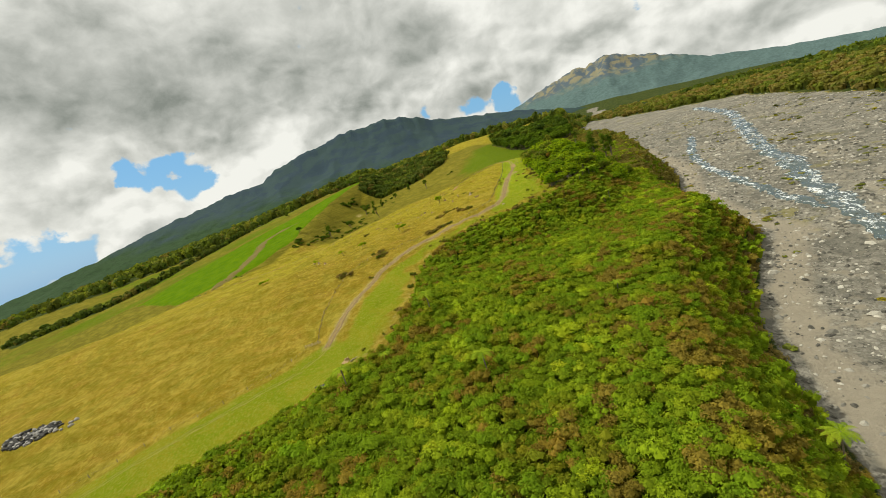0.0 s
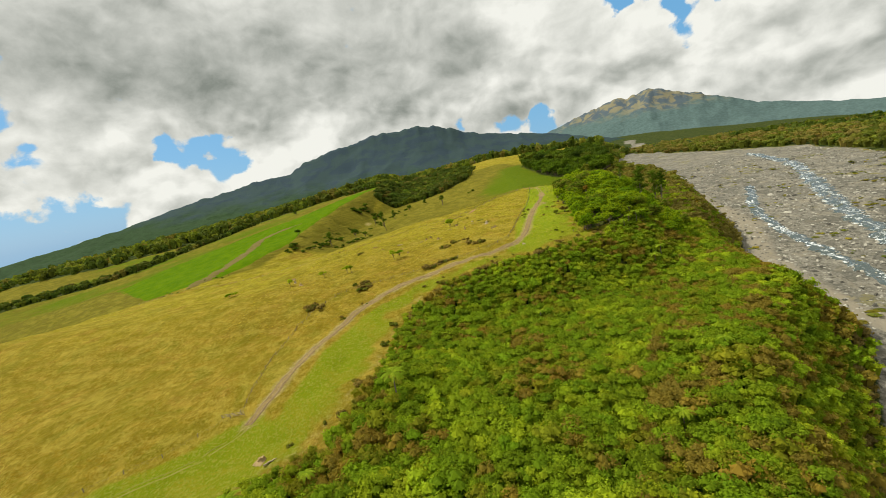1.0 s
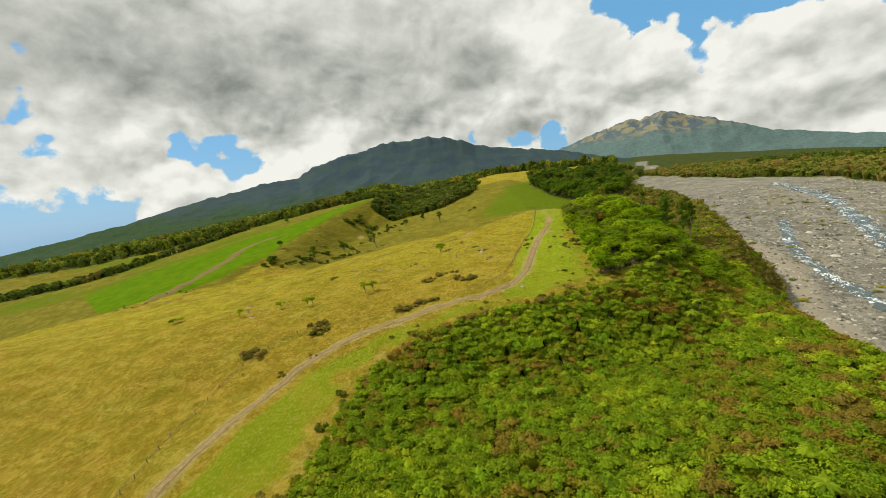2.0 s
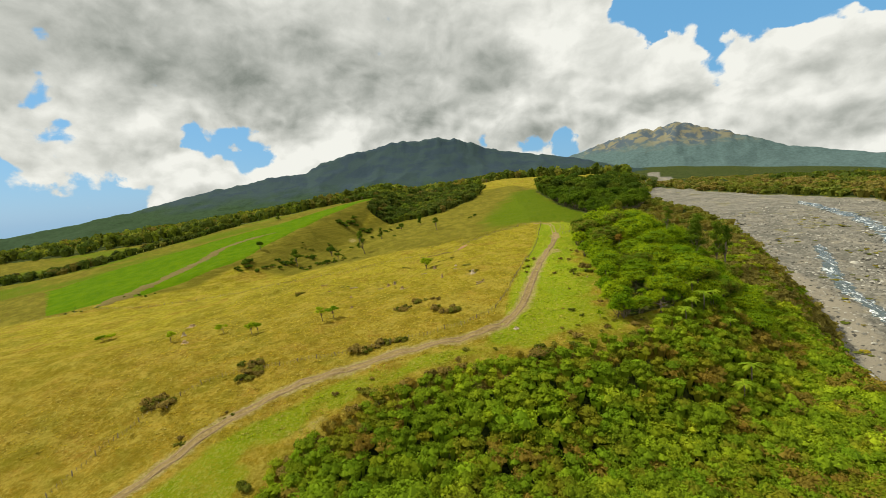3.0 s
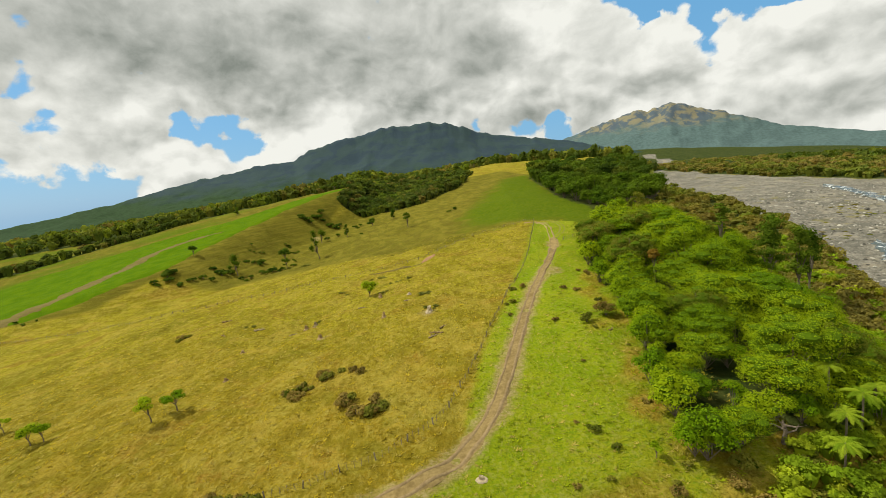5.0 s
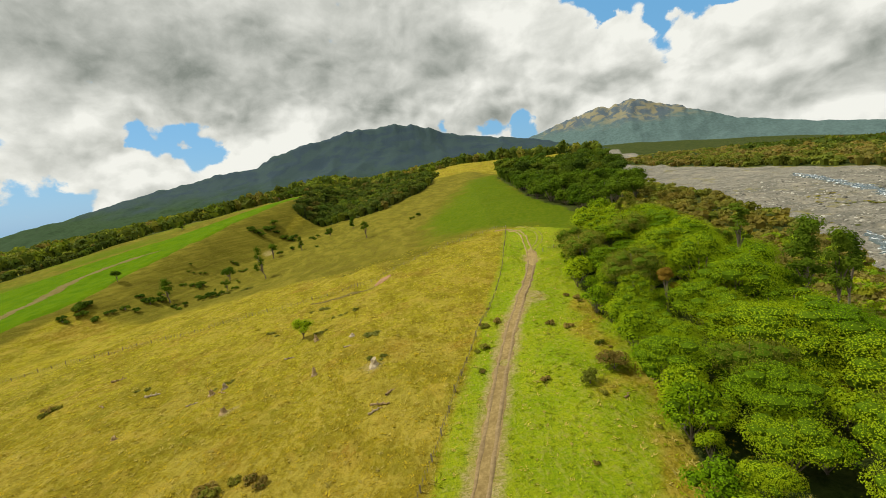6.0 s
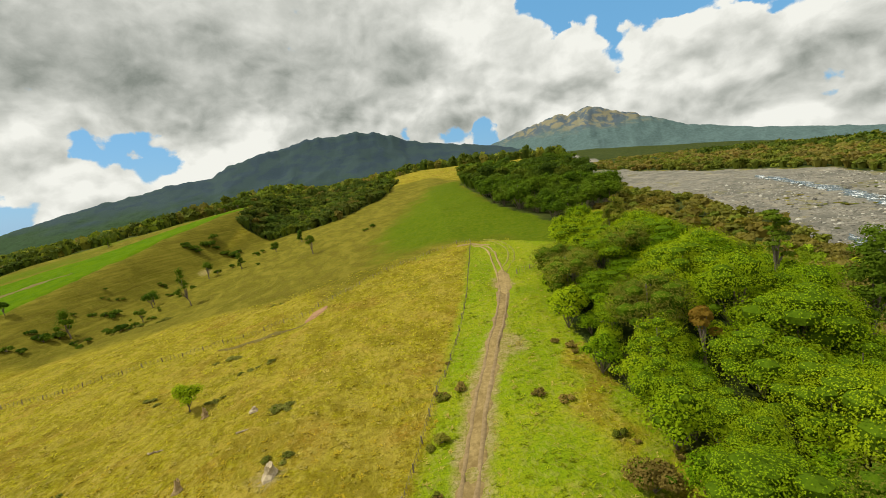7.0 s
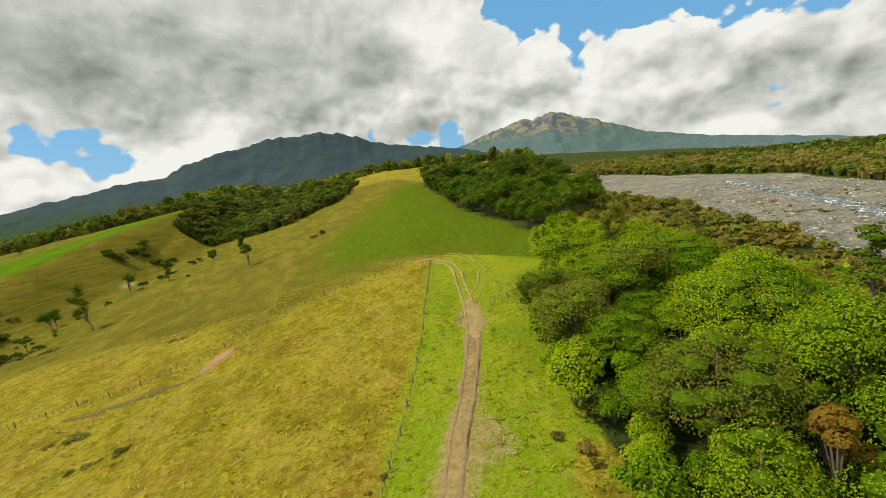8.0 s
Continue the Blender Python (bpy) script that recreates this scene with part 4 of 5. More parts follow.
for k, (x, y) in enumerate(q):
    if x < 58 or y < 190:
        plant(low_trees[k % 3], x + gen.uniform(-1.2, 1.2), y + gen.uniform(-1.2, 1.2), gen.uniform(.6, 1.25), gen.uniform(0, 6.28), group="trees beside the track")
p = jitter(36, 62, 172, 290, 5.2, 33)
for x, y in p[inside(p[:, 0], p[:, 1], BIG_TREES) & (side(p[:, 0], p[:, 1], BANK) < 3)]:
    plant(low_trees[gen.integers(0, 3)], x, y, gen.uniform(.6, 1.0), gen.uniform(0, 6.28), group="trees beside the track")
for m_ in models + low_trees:
    drop(m_)
stand = [tree("tree", "tall dark dense native tree in a stand", 9.5 + .7 * k, 3.9 + .3 * k, DARK, 160 + k, 24, 2400, .16, .0, .9) for k in range(5)]
p = jitter(48, 140, 296, 380, 6.4, 32)
for x, y in p[inside(p[:, 0], p[:, 1], DARK_WOOD)]:
    plant(stand[gen.integers(0, 5)], x, y, gen.uniform(.7, 1.1), gen.uniform(0, 6.28), 1.6, group="dark stand beside the pasture")
for m_ in stand:
    drop(m_)
far_wood("dark_stand", "stand of dark dense native trees beside the pasture", DARK_WOOD, 6.2, 4.2, [(.05, .085, .010), (.065, .105, .010), (.085, .135, .012), (.11, .15, .016)], [.3, .3, .25, .15], 32, 48, 140, 380, 520, tall=(1.9, 2.5), templates=plant_templates(5, 12, 260, .115, 160))

# ---- trees and shrubs of the paddocks ----
def at(u, v):
    """metres from the plan"""
    return u * PLAN, v * PLAN


def one_tree(u, v, height, radius, label, mat=None, seed=0, lumps=7, leaves=420, size=.2, clear=.4, flat=.6, lean=0.0, category="tree", name="tree", group="", column=False):
    ob = tree(name, label, height, radius, mat or TREE, seed, lumps, leaves, size, clear, flat, category, lean, column)
    x, y = at(u, v)
    ob.location = (x, y, float(lay_z(x, y)))
    ob.rotation_euler = (0, 0, 0 if lean else seed * 1.3)
    if group:
        ob["group"] = group
    return ob


SMALL = "small round-headed tree standing alone in dry pasture"
for u, v, h_, r_, seed_ in ((-32, 232, 3.1, 1.35, 1), (-30, 235.5, 2.9, 1.25, 2), (-53, 230.5, 2.4, 1.5, 3), (-51.6, 231.5, 2.3, 1.2, 4), (-66, 237, 2.2, 1.3, 5), (-81, 233.5, 2.7, 1.2, 6), (-120, 250, 1.5, 1.3, 7), (-117.5, 251, 1.3, 1.1, 8)):
    one_tree(u, v, h_ * 1.15, r_ * 1.3, SMALL, TREE, 300 + seed_, 6, 900, .10, .34, .6, lean=-.12 if seed_ % 2 else -.05, group="small pasture trees")
one_tree(-9.5, 289.5, 4.0, 2.1, "dense round green tree with a short trunk", TREE, 320, 9, 1800, .10, .16, .85)
TALL = "tall slender tree with sparse tufted crown on a pasture slope"
for u, v, h_, r_, seed_, clear_ in ((-70.5, 411, 13.5, 2.6, 1, .38), (-106, 443, 6.5, 2.9, 2, .45), (-95, 482, 9.5, 3.0, 3, .3), (-75, 480, 7.5, 2.0, 4, .35), (-22, 433, 8.5, 1.9, 5, .35), (-146, 412, 5.2, 1.9, 6, .4),
                                   (-117, 405, 9.5, 3.6, 7, .5), (-109, 450, 6.5, 2.3, 8, .4), (-87, 404, 5.0, 1.6, 9, .45), (-44, 500, 6.0, 2.2, 10, .3), (-62, 505, 6.0, 2.0, 11, .3), (15, 736, 8.5, 3.0, 12, .2), (-8, 725, 7.0, 2.6, 13, .2),
                                   (-141, 663, 7.5, 3.0, 14, .3), (-165, 690, 7.0, 2.8, 15, .3), (-215, 585, 6.0, 2.5, 16, .3)):
    one_tree(u, v, h_, r_ * 1.2, TALL, DARK, 340 + seed_, 10, 1100, .15, clear_ * .6, 1.0, lean=-.14 if seed_ in (1, 7) else -.04, group="slope trees", column=seed_ % 3 == 1)


def shrub_model(mat, label, seed, radius=1.0, height=.8, leaves=380, size=.105, lumps=6, category="shrub", name="shrub"):
    """a low shrub: short woody stems and a leafy head down to the ground"""
    root = tagged(new(name), label, category)
    quads, c, r = crown_cloud(radius, height, lumps, leaves, size, seed, .7, low=-.15)
    stem = tapered([(0, 0, -.3), (.05, 0, height * .3), (.02, .04, height * .6)], [.07, .05, .02], 5)
    for e in c[:4]:
        merge(stem, tapered([(0, 0, .05), (e[0] * .6, e[1] * .6, e[2] * .6)], [.04, .015], 4))
    part("stem", stem, BARK, root)
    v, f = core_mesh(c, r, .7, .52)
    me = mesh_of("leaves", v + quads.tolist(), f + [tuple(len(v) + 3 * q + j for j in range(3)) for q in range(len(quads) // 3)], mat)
    me.materials.append(SHADED_INNER)
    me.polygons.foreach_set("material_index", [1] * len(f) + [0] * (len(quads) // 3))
    part("leaves", me, None, root)
    return root


brown_shrubs = [shrub_model(BROWN, "low brown bracken-like shrub in dry grass", 400 + k) for k in range(3)]
olive_shrubs = [shrub_model(SHRUB, "low dark olive shrub in rough pasture", 410 + k) for k in range(3)]
gen = np.random.default_rng(44)
for u, v, many, wide, size_ in ((-3, 243, 4, 4, .95), (4, 230, 5, 5, 1.05), (-10, 238, 4, 4, .95), (-13, 212.5, 4, 4, 1.1), (-8, 214, 3, 3, 1.0), (-42, 209.5, 5, 5, 1.1), (-40, 205.5, 3, 3, 1.0), (-57, 198.5, 6, 4, 1.2),
                                (30.5, 275, 3, 1.6, .6), (29, 266, 2, 1.6, .55), (31, 283, 0, 2, .4), (27.5, 258, 0, 1.5, .4), (-59, 278, 2, 2, .8), (-44, 186, 2, 2, .4), (-38, 192, 1, 2, .35)):
    for _ in range(many + 2):
        x, y = at(u + gen.uniform(-wide, wide), v + gen.uniform(-wide, wide) * .5)
        plant((olive_shrubs if gen.uniform() > .4 else brown_shrubs)[gen.integers(0, 3)], x, y, size_ * gen.uniform(.8, 1.6), gen.uniform(0, 6.28), group="shrubs along the pasture")
# rough strip between the track and the bush
p = jitter(-36, 48, 100, 182, 2.4, 61)
b_ = side(p[:, 0], p[:, 1], BANK)
t_ = np.abs(side(p[:, 0], p[:, 1], TRACK_LINE))
for x, y in p[(b_ > -5.5) & (b_ < 4.5) & (t_ > 3) & (gen.uniform(size=len(p)) > np.interp(b_, [-5.5, 0, 4], [.94, .55, .1]))]:
    plant((olive_shrubs if gen.uniform() > .45 else brown_shrubs)[gen.integers(0, 3)], x, y, gen.uniform(.5, 1.0) * (1.5 if side(x, y, BANK) > -2 else .8), gen.uniform(0, 6.28), group="shrubs of the rough strip")
p = jitter(27, 46, 170, 232, 3.2, 62)
for x, y in p[~inside(p[:, 0], p[:, 1], BIG_TREES) & (side(p[:, 0], p[:, 1], BANK) < 2) & (np.abs(side(p[:, 0], p[:, 1], TRACK_LINE)) > 5) & (gen.uniform(size=len(p)) > .72)]:
    plant((olive_shrubs if gen.uniform() > .6 else brown_shrubs)[gen.integers(0, 3)], x, y, gen.uniform(.3, .8), gen.uniform(0, 6.28), group="shrubs of the rough strip")
# dark clumps down in the gully
gully_shrubs = [shrub_model(DARK, "dark green shrub thicket in a gully", 420 + k, 1.0, 1.0, 330, .12) for k in range(3)]
for u, v, many, wide, size_ in ((-110, 545, 12, 13, 3.0), (-122, 528, 6, 7, 2.6), (-99, 404, 4, 5, 2.2), (-124, 402, 5, 6, 2.4), (-136, 381, 5, 5, 2.3), (-140, 370, 3, 4, 1.6), (-118, 432, 5, 5, 2.4), (-127, 426, 3, 4, 1.8), (3, 449, 3, 3, 1.5),
                                (-88, 402, 4, 5, 1.3), (-132, 377, 5, 5, 1.8), (-122, 385, 4, 6, 1.6), (-108, 397, 4, 6, 1.5), (-95, 420, 4, 8, 1.2), (-105, 470, 5, 9, 1.4), (-90, 500, 5, 9, 1.6), (-130, 450, 5, 6, 1.1), (-120, 480, 4, 6, 1.3), (-64, 470, 3, 6, 1.0), (-75, 520, 6, 9, 1.8), (-178, 335, 5, 9, .8), (-200, 322, 6, 12, .7)):
    for _ in range(many):
        x, y = at(u + gen.uniform(-wide, wide), v + gen.uniform(-wide, wide) * .6)
        plant(gully_shrubs[gen.integers(0, 3)], x, y, size_ * gen.uniform(.6, 1.15), gen.uniform(0, 6.28), group="gully shrubs")
# low spreading weeds in the grass
weeds = [shrub_model(WEED, "low spreading grey-green weeds in grass", 440 + k) for k in range(2)]
for u, v, many, wide, deep, size_ in ((8, 282, 7, 2.2, 1.2, .75), (10.5, 269.5, 4, 1.5, 1, .6), (-12, 309, 8, 3, 1, .8), (-78, 392, 14, 9, 2.2, 1.0), (-6, 290.5, 4, 1.5, 1, .6), (-21, 275, 4, 2, 1, .6), (-3, 300, 5, 3, 1, .6), (-40, 280, 4, 2, 1, .6), (-12, 345, 4, 3, .8, .7), (-20, 296, 4, 2.5, 1, .5)):
    for _ in range(many):
        x, y = at(u + gen.uniform(-wide, wide), v + gen.uniform(-deep, deep))
        ob = plant(weeds[gen.integers(0, 2)], x, y, size_ * gen.uniform(.7, 1.3), gen.uniform(0, 6.28), group="weed patches")
        ob.scale[2] *= .5
for m_ in weeds:
    drop(m_)
one = shrub_model(BROWN, "tall brown-green shrub beside the trees", 431, 1.9, 2.6, 1800, .1, 9)
one.location = (*at(46.3, 254.5), float(lay_z(*at(46.3, 254.5))))
one = shrub_model(SHRUB, "small golden-green shrub in lush grass", 432, 1.15, 1.7, 900, .09, 6)
one.location = (*at(42, 251.3), float(lay_z(*at(42, 251.3))))
one = shrub_model(BROWN, "rounded brown shrub at the bush edge", 433, 2.0, 2.2, 1600, .1, 9)
one.location = (*at(26, 203), float(lay_z(*at(26, 203))))
for m_ in brown_shrubs + olive_shrubs + gully_shrubs:
    drop(m_)
# emergent trees of the bush by the river
one_tree(89, 276.7, 16.2, 3.5, "tall dense round-headed tree above the bush", DARK, 450, 16, 3200, .15, .36, .9, column=True)
one_tree(97, 279, 15.5, 2.8, "tall dense round-headed tree above the bush", DARK, 451, 13, 2400, .15, .4, .9, column=True)
one_tree(101, 281.5, 14.8, 2.6, "tall dense round-headed tree above the bush", DARK, 452, 12, 2200, .15, .4, .9, column=True)
one_tree(82.8, 285.6, 14.2, 2.4, "thin-stemmed tree with a flat layered crown", DARK, 453, 11, 1600, .14, .55, .35, column=True)
one_tree(75.3, 322, 11.3, 2.4, "tall bushy tree standing above its neighbours", OLIVE, 454, 13, 2000, .13, .3, .8, column=True)
one_tree(72, 319, 10.2, 2.2, "tall bushy tree standing above its neighbours", OLIVE, 455, 12, 1800, .13, .3, .8, column=True)
one_tree(61, 270, 7.6, 1.5, "rust-coloured tree among green trees", RED, 457, 8, 1300, .14, .3, .7)
one_tree(47.5, 216.5, 2.9, 1.5, "small green tree at the edge of the clearing", TREE, 458, 6, 900, .1, .35, .5)
one_tree(41.5, 216, 1.6, .7, "small green tree at the edge of the clearing", TREE, 459, 4, 400, .09, .3, .6)


# ---- tree ferns ----
def frond_mesh(length, seed):
    """an arching frond: a rib with leaflets narrowing to the tip"""
    gen = np.random.default_rng(seed)
    verts, faces = [], []
    steps = 13
    for k in range(steps):
        s = k / (steps - 1)
        x, z = length * (s - .1 * s * s), length * (.42 * s - .72 * s * s)
        half = length * .17 * math.sin(math.pi * min(1, .12 + .88 * s)) ** .7
        verts += [(x, 0, z + .03), (x + half * .35, half, z - half * .35), (x + half * .35, -half, z - half * .35)]
    for k in range(steps - 1):
        a, c = 3 * k, 3 * k + 3
        n = len(verts)
        for sgn in (1, 2):
            # each leaflet is a blade of its own with a gap to the next
            p0, p1 = Vector(verts[a]), Vector(verts[c])
            q0, q1 = Vector(verts[a + sgn]), Vector(verts[c + sgn])
            for lo, hi in ((.02, .46), (.52, .96)):
                m = len(verts)
                verts += [tuple(p0.lerp(p1, lo)), tuple(q0.lerp(q1, (lo + hi) / 2 - .1)), tuple(q0.lerp(q1, (lo + hi) / 2 + .1)), tuple(p0.lerp(p1, hi))]
                faces.append((m, m + 1, m + 2, m + 3))
    return mesh_of("frond", verts, faces, FERN)


fronds = [frond_mesh(2.5, k) for k in range(2)]


def tree_fern(u, v, trunk, scale, seed, up=0.0):
    gen = np.random.default_rng(seed)
    root = tagged(new("tree_fern"), "tree fern with pale green arching fronds above shrubs", "fern", group="tree ferns")
    part("trunk", tapered([(0, 0, -.5), (.1, 0, trunk * .5), (.05, .05, trunk)], [.16, .12, .13], 7), BARK, root)
    for k in range(13):
        f = part("frond", fronds[k % 2], None, root)
        f.location = (.05, .05, trunk - .05)
        f.rotation_euler = (gen.uniform(-.15, .15), gen.uniform(-.32, .12), k * 2 * math.pi / 13 + gen.uniform(-.15, .15))
        f.scale = [gen.uniform(.85, 1.1)] * 3
    x, y = at(u, v)
    root.location = (x, y, float(lay_z(x, y)))
    root.scale = (scale * .68,) * 3


for k, (u, v, trunk_, sc_) in enumerate(((-39.5, 104, 5.8, 1.5), (-4, 93, 6.2, 1.5), (-17, 133, 6.2, 1.5), (52, 69, 6.2, 1.6), (68, 204, 5.8, 1.25), (73, 228, 5.6, 1.1), (67, 222, 5.2, 1.1), (63, 219, 4.4, 1.1), (64, 199, 5.6, 1.1), (70, 224, 6.0, 1.0),
                                          (60, 215, 4.4, 1.0), (76, 232, 5.8, 1.0), (36, 118, 5.8, 1.0), (-30, 112, 4.8, 1.0), (55, 140, 5.8, 1.0), (20, 172, 5.6, .9), (78, 300, 9.0, 1.0), (71, 218, 5.0, .9), (66, 226, 5.2, 1.0), (74, 222, 5.6, .95))):
    tree_fern(u, v, trunk_, sc_, 500 + k)


# ---- stumps, logs and stones ----
def stump(u, v, height, radius, mat, label, seed, tilt=0.0):
    """a broken stump: buttressed foot, jagged top"""
    gen = np.random.default_rng(seed)
    bm, sides, rings = bmesh.new(), 9, []
    root_k = gen.uniform(.9, 1.35, sides)
    for lvl, (z, f) in enumerate(((-.25, 1.5), (0.05, 1.25), (.3, .85), (.65, .7), (1.0, .6))):
        ring = []
        for j in range(sides):
            a = 2 * math.pi * j / sides
            rr = radius * f * (root_k[j] if lvl < 2 else gen.uniform(.85, 1.12))
            top = gen.uniform(-.28, .25) * height if lvl == 4 else 0
            ring.append(bm.verts.new((rr * math.cos(a) + tilt * z * height, rr * math.sin(a), z * height + top)))
        rings.append(ring)
    for a, c in zip(rings, rings[1:]):
        for j in range(sides):
            bm.faces.new((a[j], a[(j + 1) % sides], c[(j + 1) % sides], c[j]))
    mid = bm.verts.new((tilt * height, 0, height * .72))
    for j in range(sides):
        bm.faces.new((rings[-1][j], rings[-1][(j + 1) % sides], mid))
    ob = part("stump", bm, mat)
    x, y = at(u, v)
    ob.location, ob.rotation_euler = (x, y, float(lay_z(x, y))), (0, 0, seed)
    return tagged(ob, label, "stump", "stumps in the pasture")


def log(u, v, length, radius, mat, label, seed, turn):
    gen = np.random.default_rng(seed)
    k = 6
    path = [(length * (j / k - .5), gen.uniform(-.2, .2) * length * .5, radius * .7 + gen.uniform(0, .12) * length * .2) for j in range(k + 1)]
    bm = tapered(path, [radius * (1.1 - .08 * j) * gen.uniform(.85, 1.1) for j in range(k + 1)], 7)
    for j in (2, 4):
        s = path[j]
        merge(bm, tapered([s, (s[0] + .3 * length * .3, s[1] + gen.uniform(-1, 1) * .25 * length, s[2] + .16 * length)], [radius * .6, radius * .15], 5))
    ob = part("log", bm, mat)
    x, y = at(u, v)
    ob.location, ob.rotation_euler = (x, y, float(lay_z(x, y)) - .05), (0, 0, turn)
    return tagged(ob, label, "log", "fallen logs")


PALE, OLD = "bleached pale broken tree stump in dry grass", "dark weathered tree stump in dry grass"
for k, (u, v, h_, r_, pale_) in enumerate(((10.2, 267.5, 1.35, .5, 1), (-21.5, 272, 1.2, .35, 0), (-14.6, 263, .9, .4, 0), (-6, 287, 1.0, .25, 0), (-87, 251.5, 1.0, .75, 0), (-81, 239.5, 1.3, .4, 1), (-75.5, 232, .9, .5, 0), (-19.4, 273, 1.1, .3, 1), (-1, 269.3, 1.3, .3, 0),
                                           (-43.5, 122, 1.0, .7, 0), (-5.5, 286, .8, .25, 0), (22, 215, .4, .3, 1), (-33, 262, .8, .3, 0), (-28, 247, .6, .3, 0), (3, 283, .5, .3, 1))):
    stump(u, v, h_ * .72, r_ * 1.2, PALE_WOOD if pale_ else STUMP, PALE if pale_ else OLD, k + 3, .25 * math.sin(k * 2.1))
for k, (u, v, l_, r_, turn_) in enumerate(((13, 255.3, 3.2, .16, .1), (-36.6, 277, 3.2, .18, .3), (-52.8, 289, 3.4, .2, .5), (12.5, 254, 2.6, .14, .7), (-46, 275.5, 2.6, .14, 2.4), (3.2, 278, 1.8, .12, .4), (-19, 271, 2.2, .13, 2.6), (-24, 269.5, 2.2, .13, .6), (14, 259, 2.4, .15, 1.0), (-41, 120.5, 3.0, .16, .8), (45.5, 248, 1.8, .12, .9), (-9, 279, 2.2, .12, .2))):
    log(u, v, l_ * .7, r_, PALE_WOOD if k % 2 else STUMP, "fallen grey log with broken branches in grass", 40 + k, turn_)
for u, v, name_, l_ in ((64, 247, "dead_tree", 2.6), (55.5, 217.5, "dead_tree", 2.0)):
    gen = np.random.default_rng(int(u))
    bm = tapered([(0, 0, -.3), (.2, 0, l_ * .6), (.1, .3, l_)], [.22, .16, .08], 6)
    for k in range(5):
        a = k * 1.3
        merge(bm, tapered([(.15, .05, l_ * (.45 + .1 * k)), (.15 + .9 * math.cos(a), .9 * math.sin(a), l_ * (.6 + .1 * k)), (.15 + 1.5 * math.cos(a + .3), 1.5 * math.sin(a + .3), l_ * (.75 + .1 * k))], [.1, .06, .02], 5))
    ob = tagged(part(name_, bm, BARK), "bare grey dead tree with crooked limbs", "tree")
    ob.location = (*at(u, v), float(lay_z(*at(u, v))))


def stone_mesh(name, seed, mat, squash=.6):
    gen = np.random.default_rng(seed)
    bm = bmesh.new()
    bmesh.ops.create_icosphere(bm, subdivisions=1, radius=1.0)
    for v in bm.verts:
        v.co *= gen.uniform(.72, 1.12)
        v.co.z *= squash
    me = bpy.data.meshes.new(name)
    bm.to_mesh(me)
    bm.free()
    me.materials.append(mat)
    return me


# stone shapes standing in for a dark and pale cluster that is not identified
heap_meshes = [stone_mesh("stone", 600 + k, DARK_ROCK if k % 3 else ROCK, .65) for k in range(6)]
gen = np.random.default_rng(66)
heap = tagged(new("stone_heap"), "sprawling heap of black and pale lumps in pasture", "stones")
hx, hy = at(-170.5, 145.5)
heap.location = (hx, hy, float(lay_z(hx, hy)))
for k in range(210):
    a, d = gen.uniform(0, 6.28), math.sqrt(gen.uniform()) * 1.0
    x, y = 8.6 * d * math.cos(a) + (gen.uniform(3, 7) if k % 15 == 0 else 0), 5.2 * d * math.sin(a)
    s = part("stone", heap_meshes[k % 6], None, heap)
    s.location = (x, y, float(lay_z(hx + x, hy + y)) - heap.location[2] + .2 + .35 * (1 - d))
    s.rotation_euler, s.scale = (0, 0, gen.uniform(0, 6.28)), (gen.uniform(.6, 1.1), gen.uniform(.35, .65), gen.uniform(.6, 1.0))


# ---- fences ----
def box_mesh(name, w_, d_, h_, mat, taper=.85):
    bm = bmesh.new()
    bmesh.ops.create_cube(bm, size=1.0)
    for v in bm.verts:
        k = taper if v.co.z > 0 else 1
        v.co = (v.co.x * w_ * k, v.co.y * d_ * k, (v.co.z + .5) * h_ - .25)
    me = bpy.data.meshes.new(name)
    bm.to_mesh(me)
    bm.free()
    me.materials.append(mat)
    return me


POST_MESH, BATTEN_MESH = box_mesh("post", .12, .12, 1.08, POST), box_mesh("batten", .04, .03, .80, POST, 1.0)


def fence(line, label, battens=4, gap=3.6):
    """posts with battens between them and four wires"""
    root = tagged(new("fence"), label, "fence")
    step = gap / (battens + 1)
    q, d = along(line, step)
    z = lay_z(q[:, 0], q[:, 1])
    root.location = (q[0, 0], q[0, 1], z[0])
    gen = np.random.default_rng(len(q))
    for k in range(len(q)):
        is_post = k % (battens + 1) == 0
        ob = part("post" if is_post else "batten", POST_MESH if is_post else BATTEN_MESH, None, root)
        ob.location = Vector((q[k, 0], q[k, 1], z[k] + (0 if is_post else .18))) - root.location
        ob.rotation_euler = (gen.normal() * .07, gen.normal() * .07, math.atan2(d[k, 1], d[k, 0]))
    for level in (.25, .43, .58, .70):
        verts, faces = [], []
        for k in range(len(q)):
            n = len(verts)
            x, y, h_ = q[k, 0] - root.location[0], q[k, 1] - root.location[1], z[k] + level - root.location[2]
            verts += [(x, y, h_ + .004), (x - d[k, 1] * .004, y + d[k, 0] * .004, h_ - .004), (x + d[k, 1] * .004, y - d[k, 0] * .004, h_ - .004)]
            if k:
                for j in range(3):
                    faces.append((n - 3 + j, n - 3 + (j + 1) % 3, n + (j + 1) % 3, n + j))
        part("wire", mesh_of("wire", verts, faces, WIRE), None, root)
    return root


fence(metres((-57, 140), (-59, 152), (-62, 170), (-60, 185), (-56, 199), (-48, 207), (-31, 209.5), (-12, 212), (4, 216), (14, 221.5), (18, 229), (21, 240), (28, 272), (31.5, 283), (35, 296), (38.5, 314), (43, 345), (44, 352)), "grey post and batten fence along a farm track")
fence(metres((44, 353), (35, 350), (22, 345), (11, 338), (4, 329), (-4, 322), (-24, 319), (-60, 319), (-100, 318), (-164, 319), (-225, 314)), "long post and batten fence across the pasture slope")
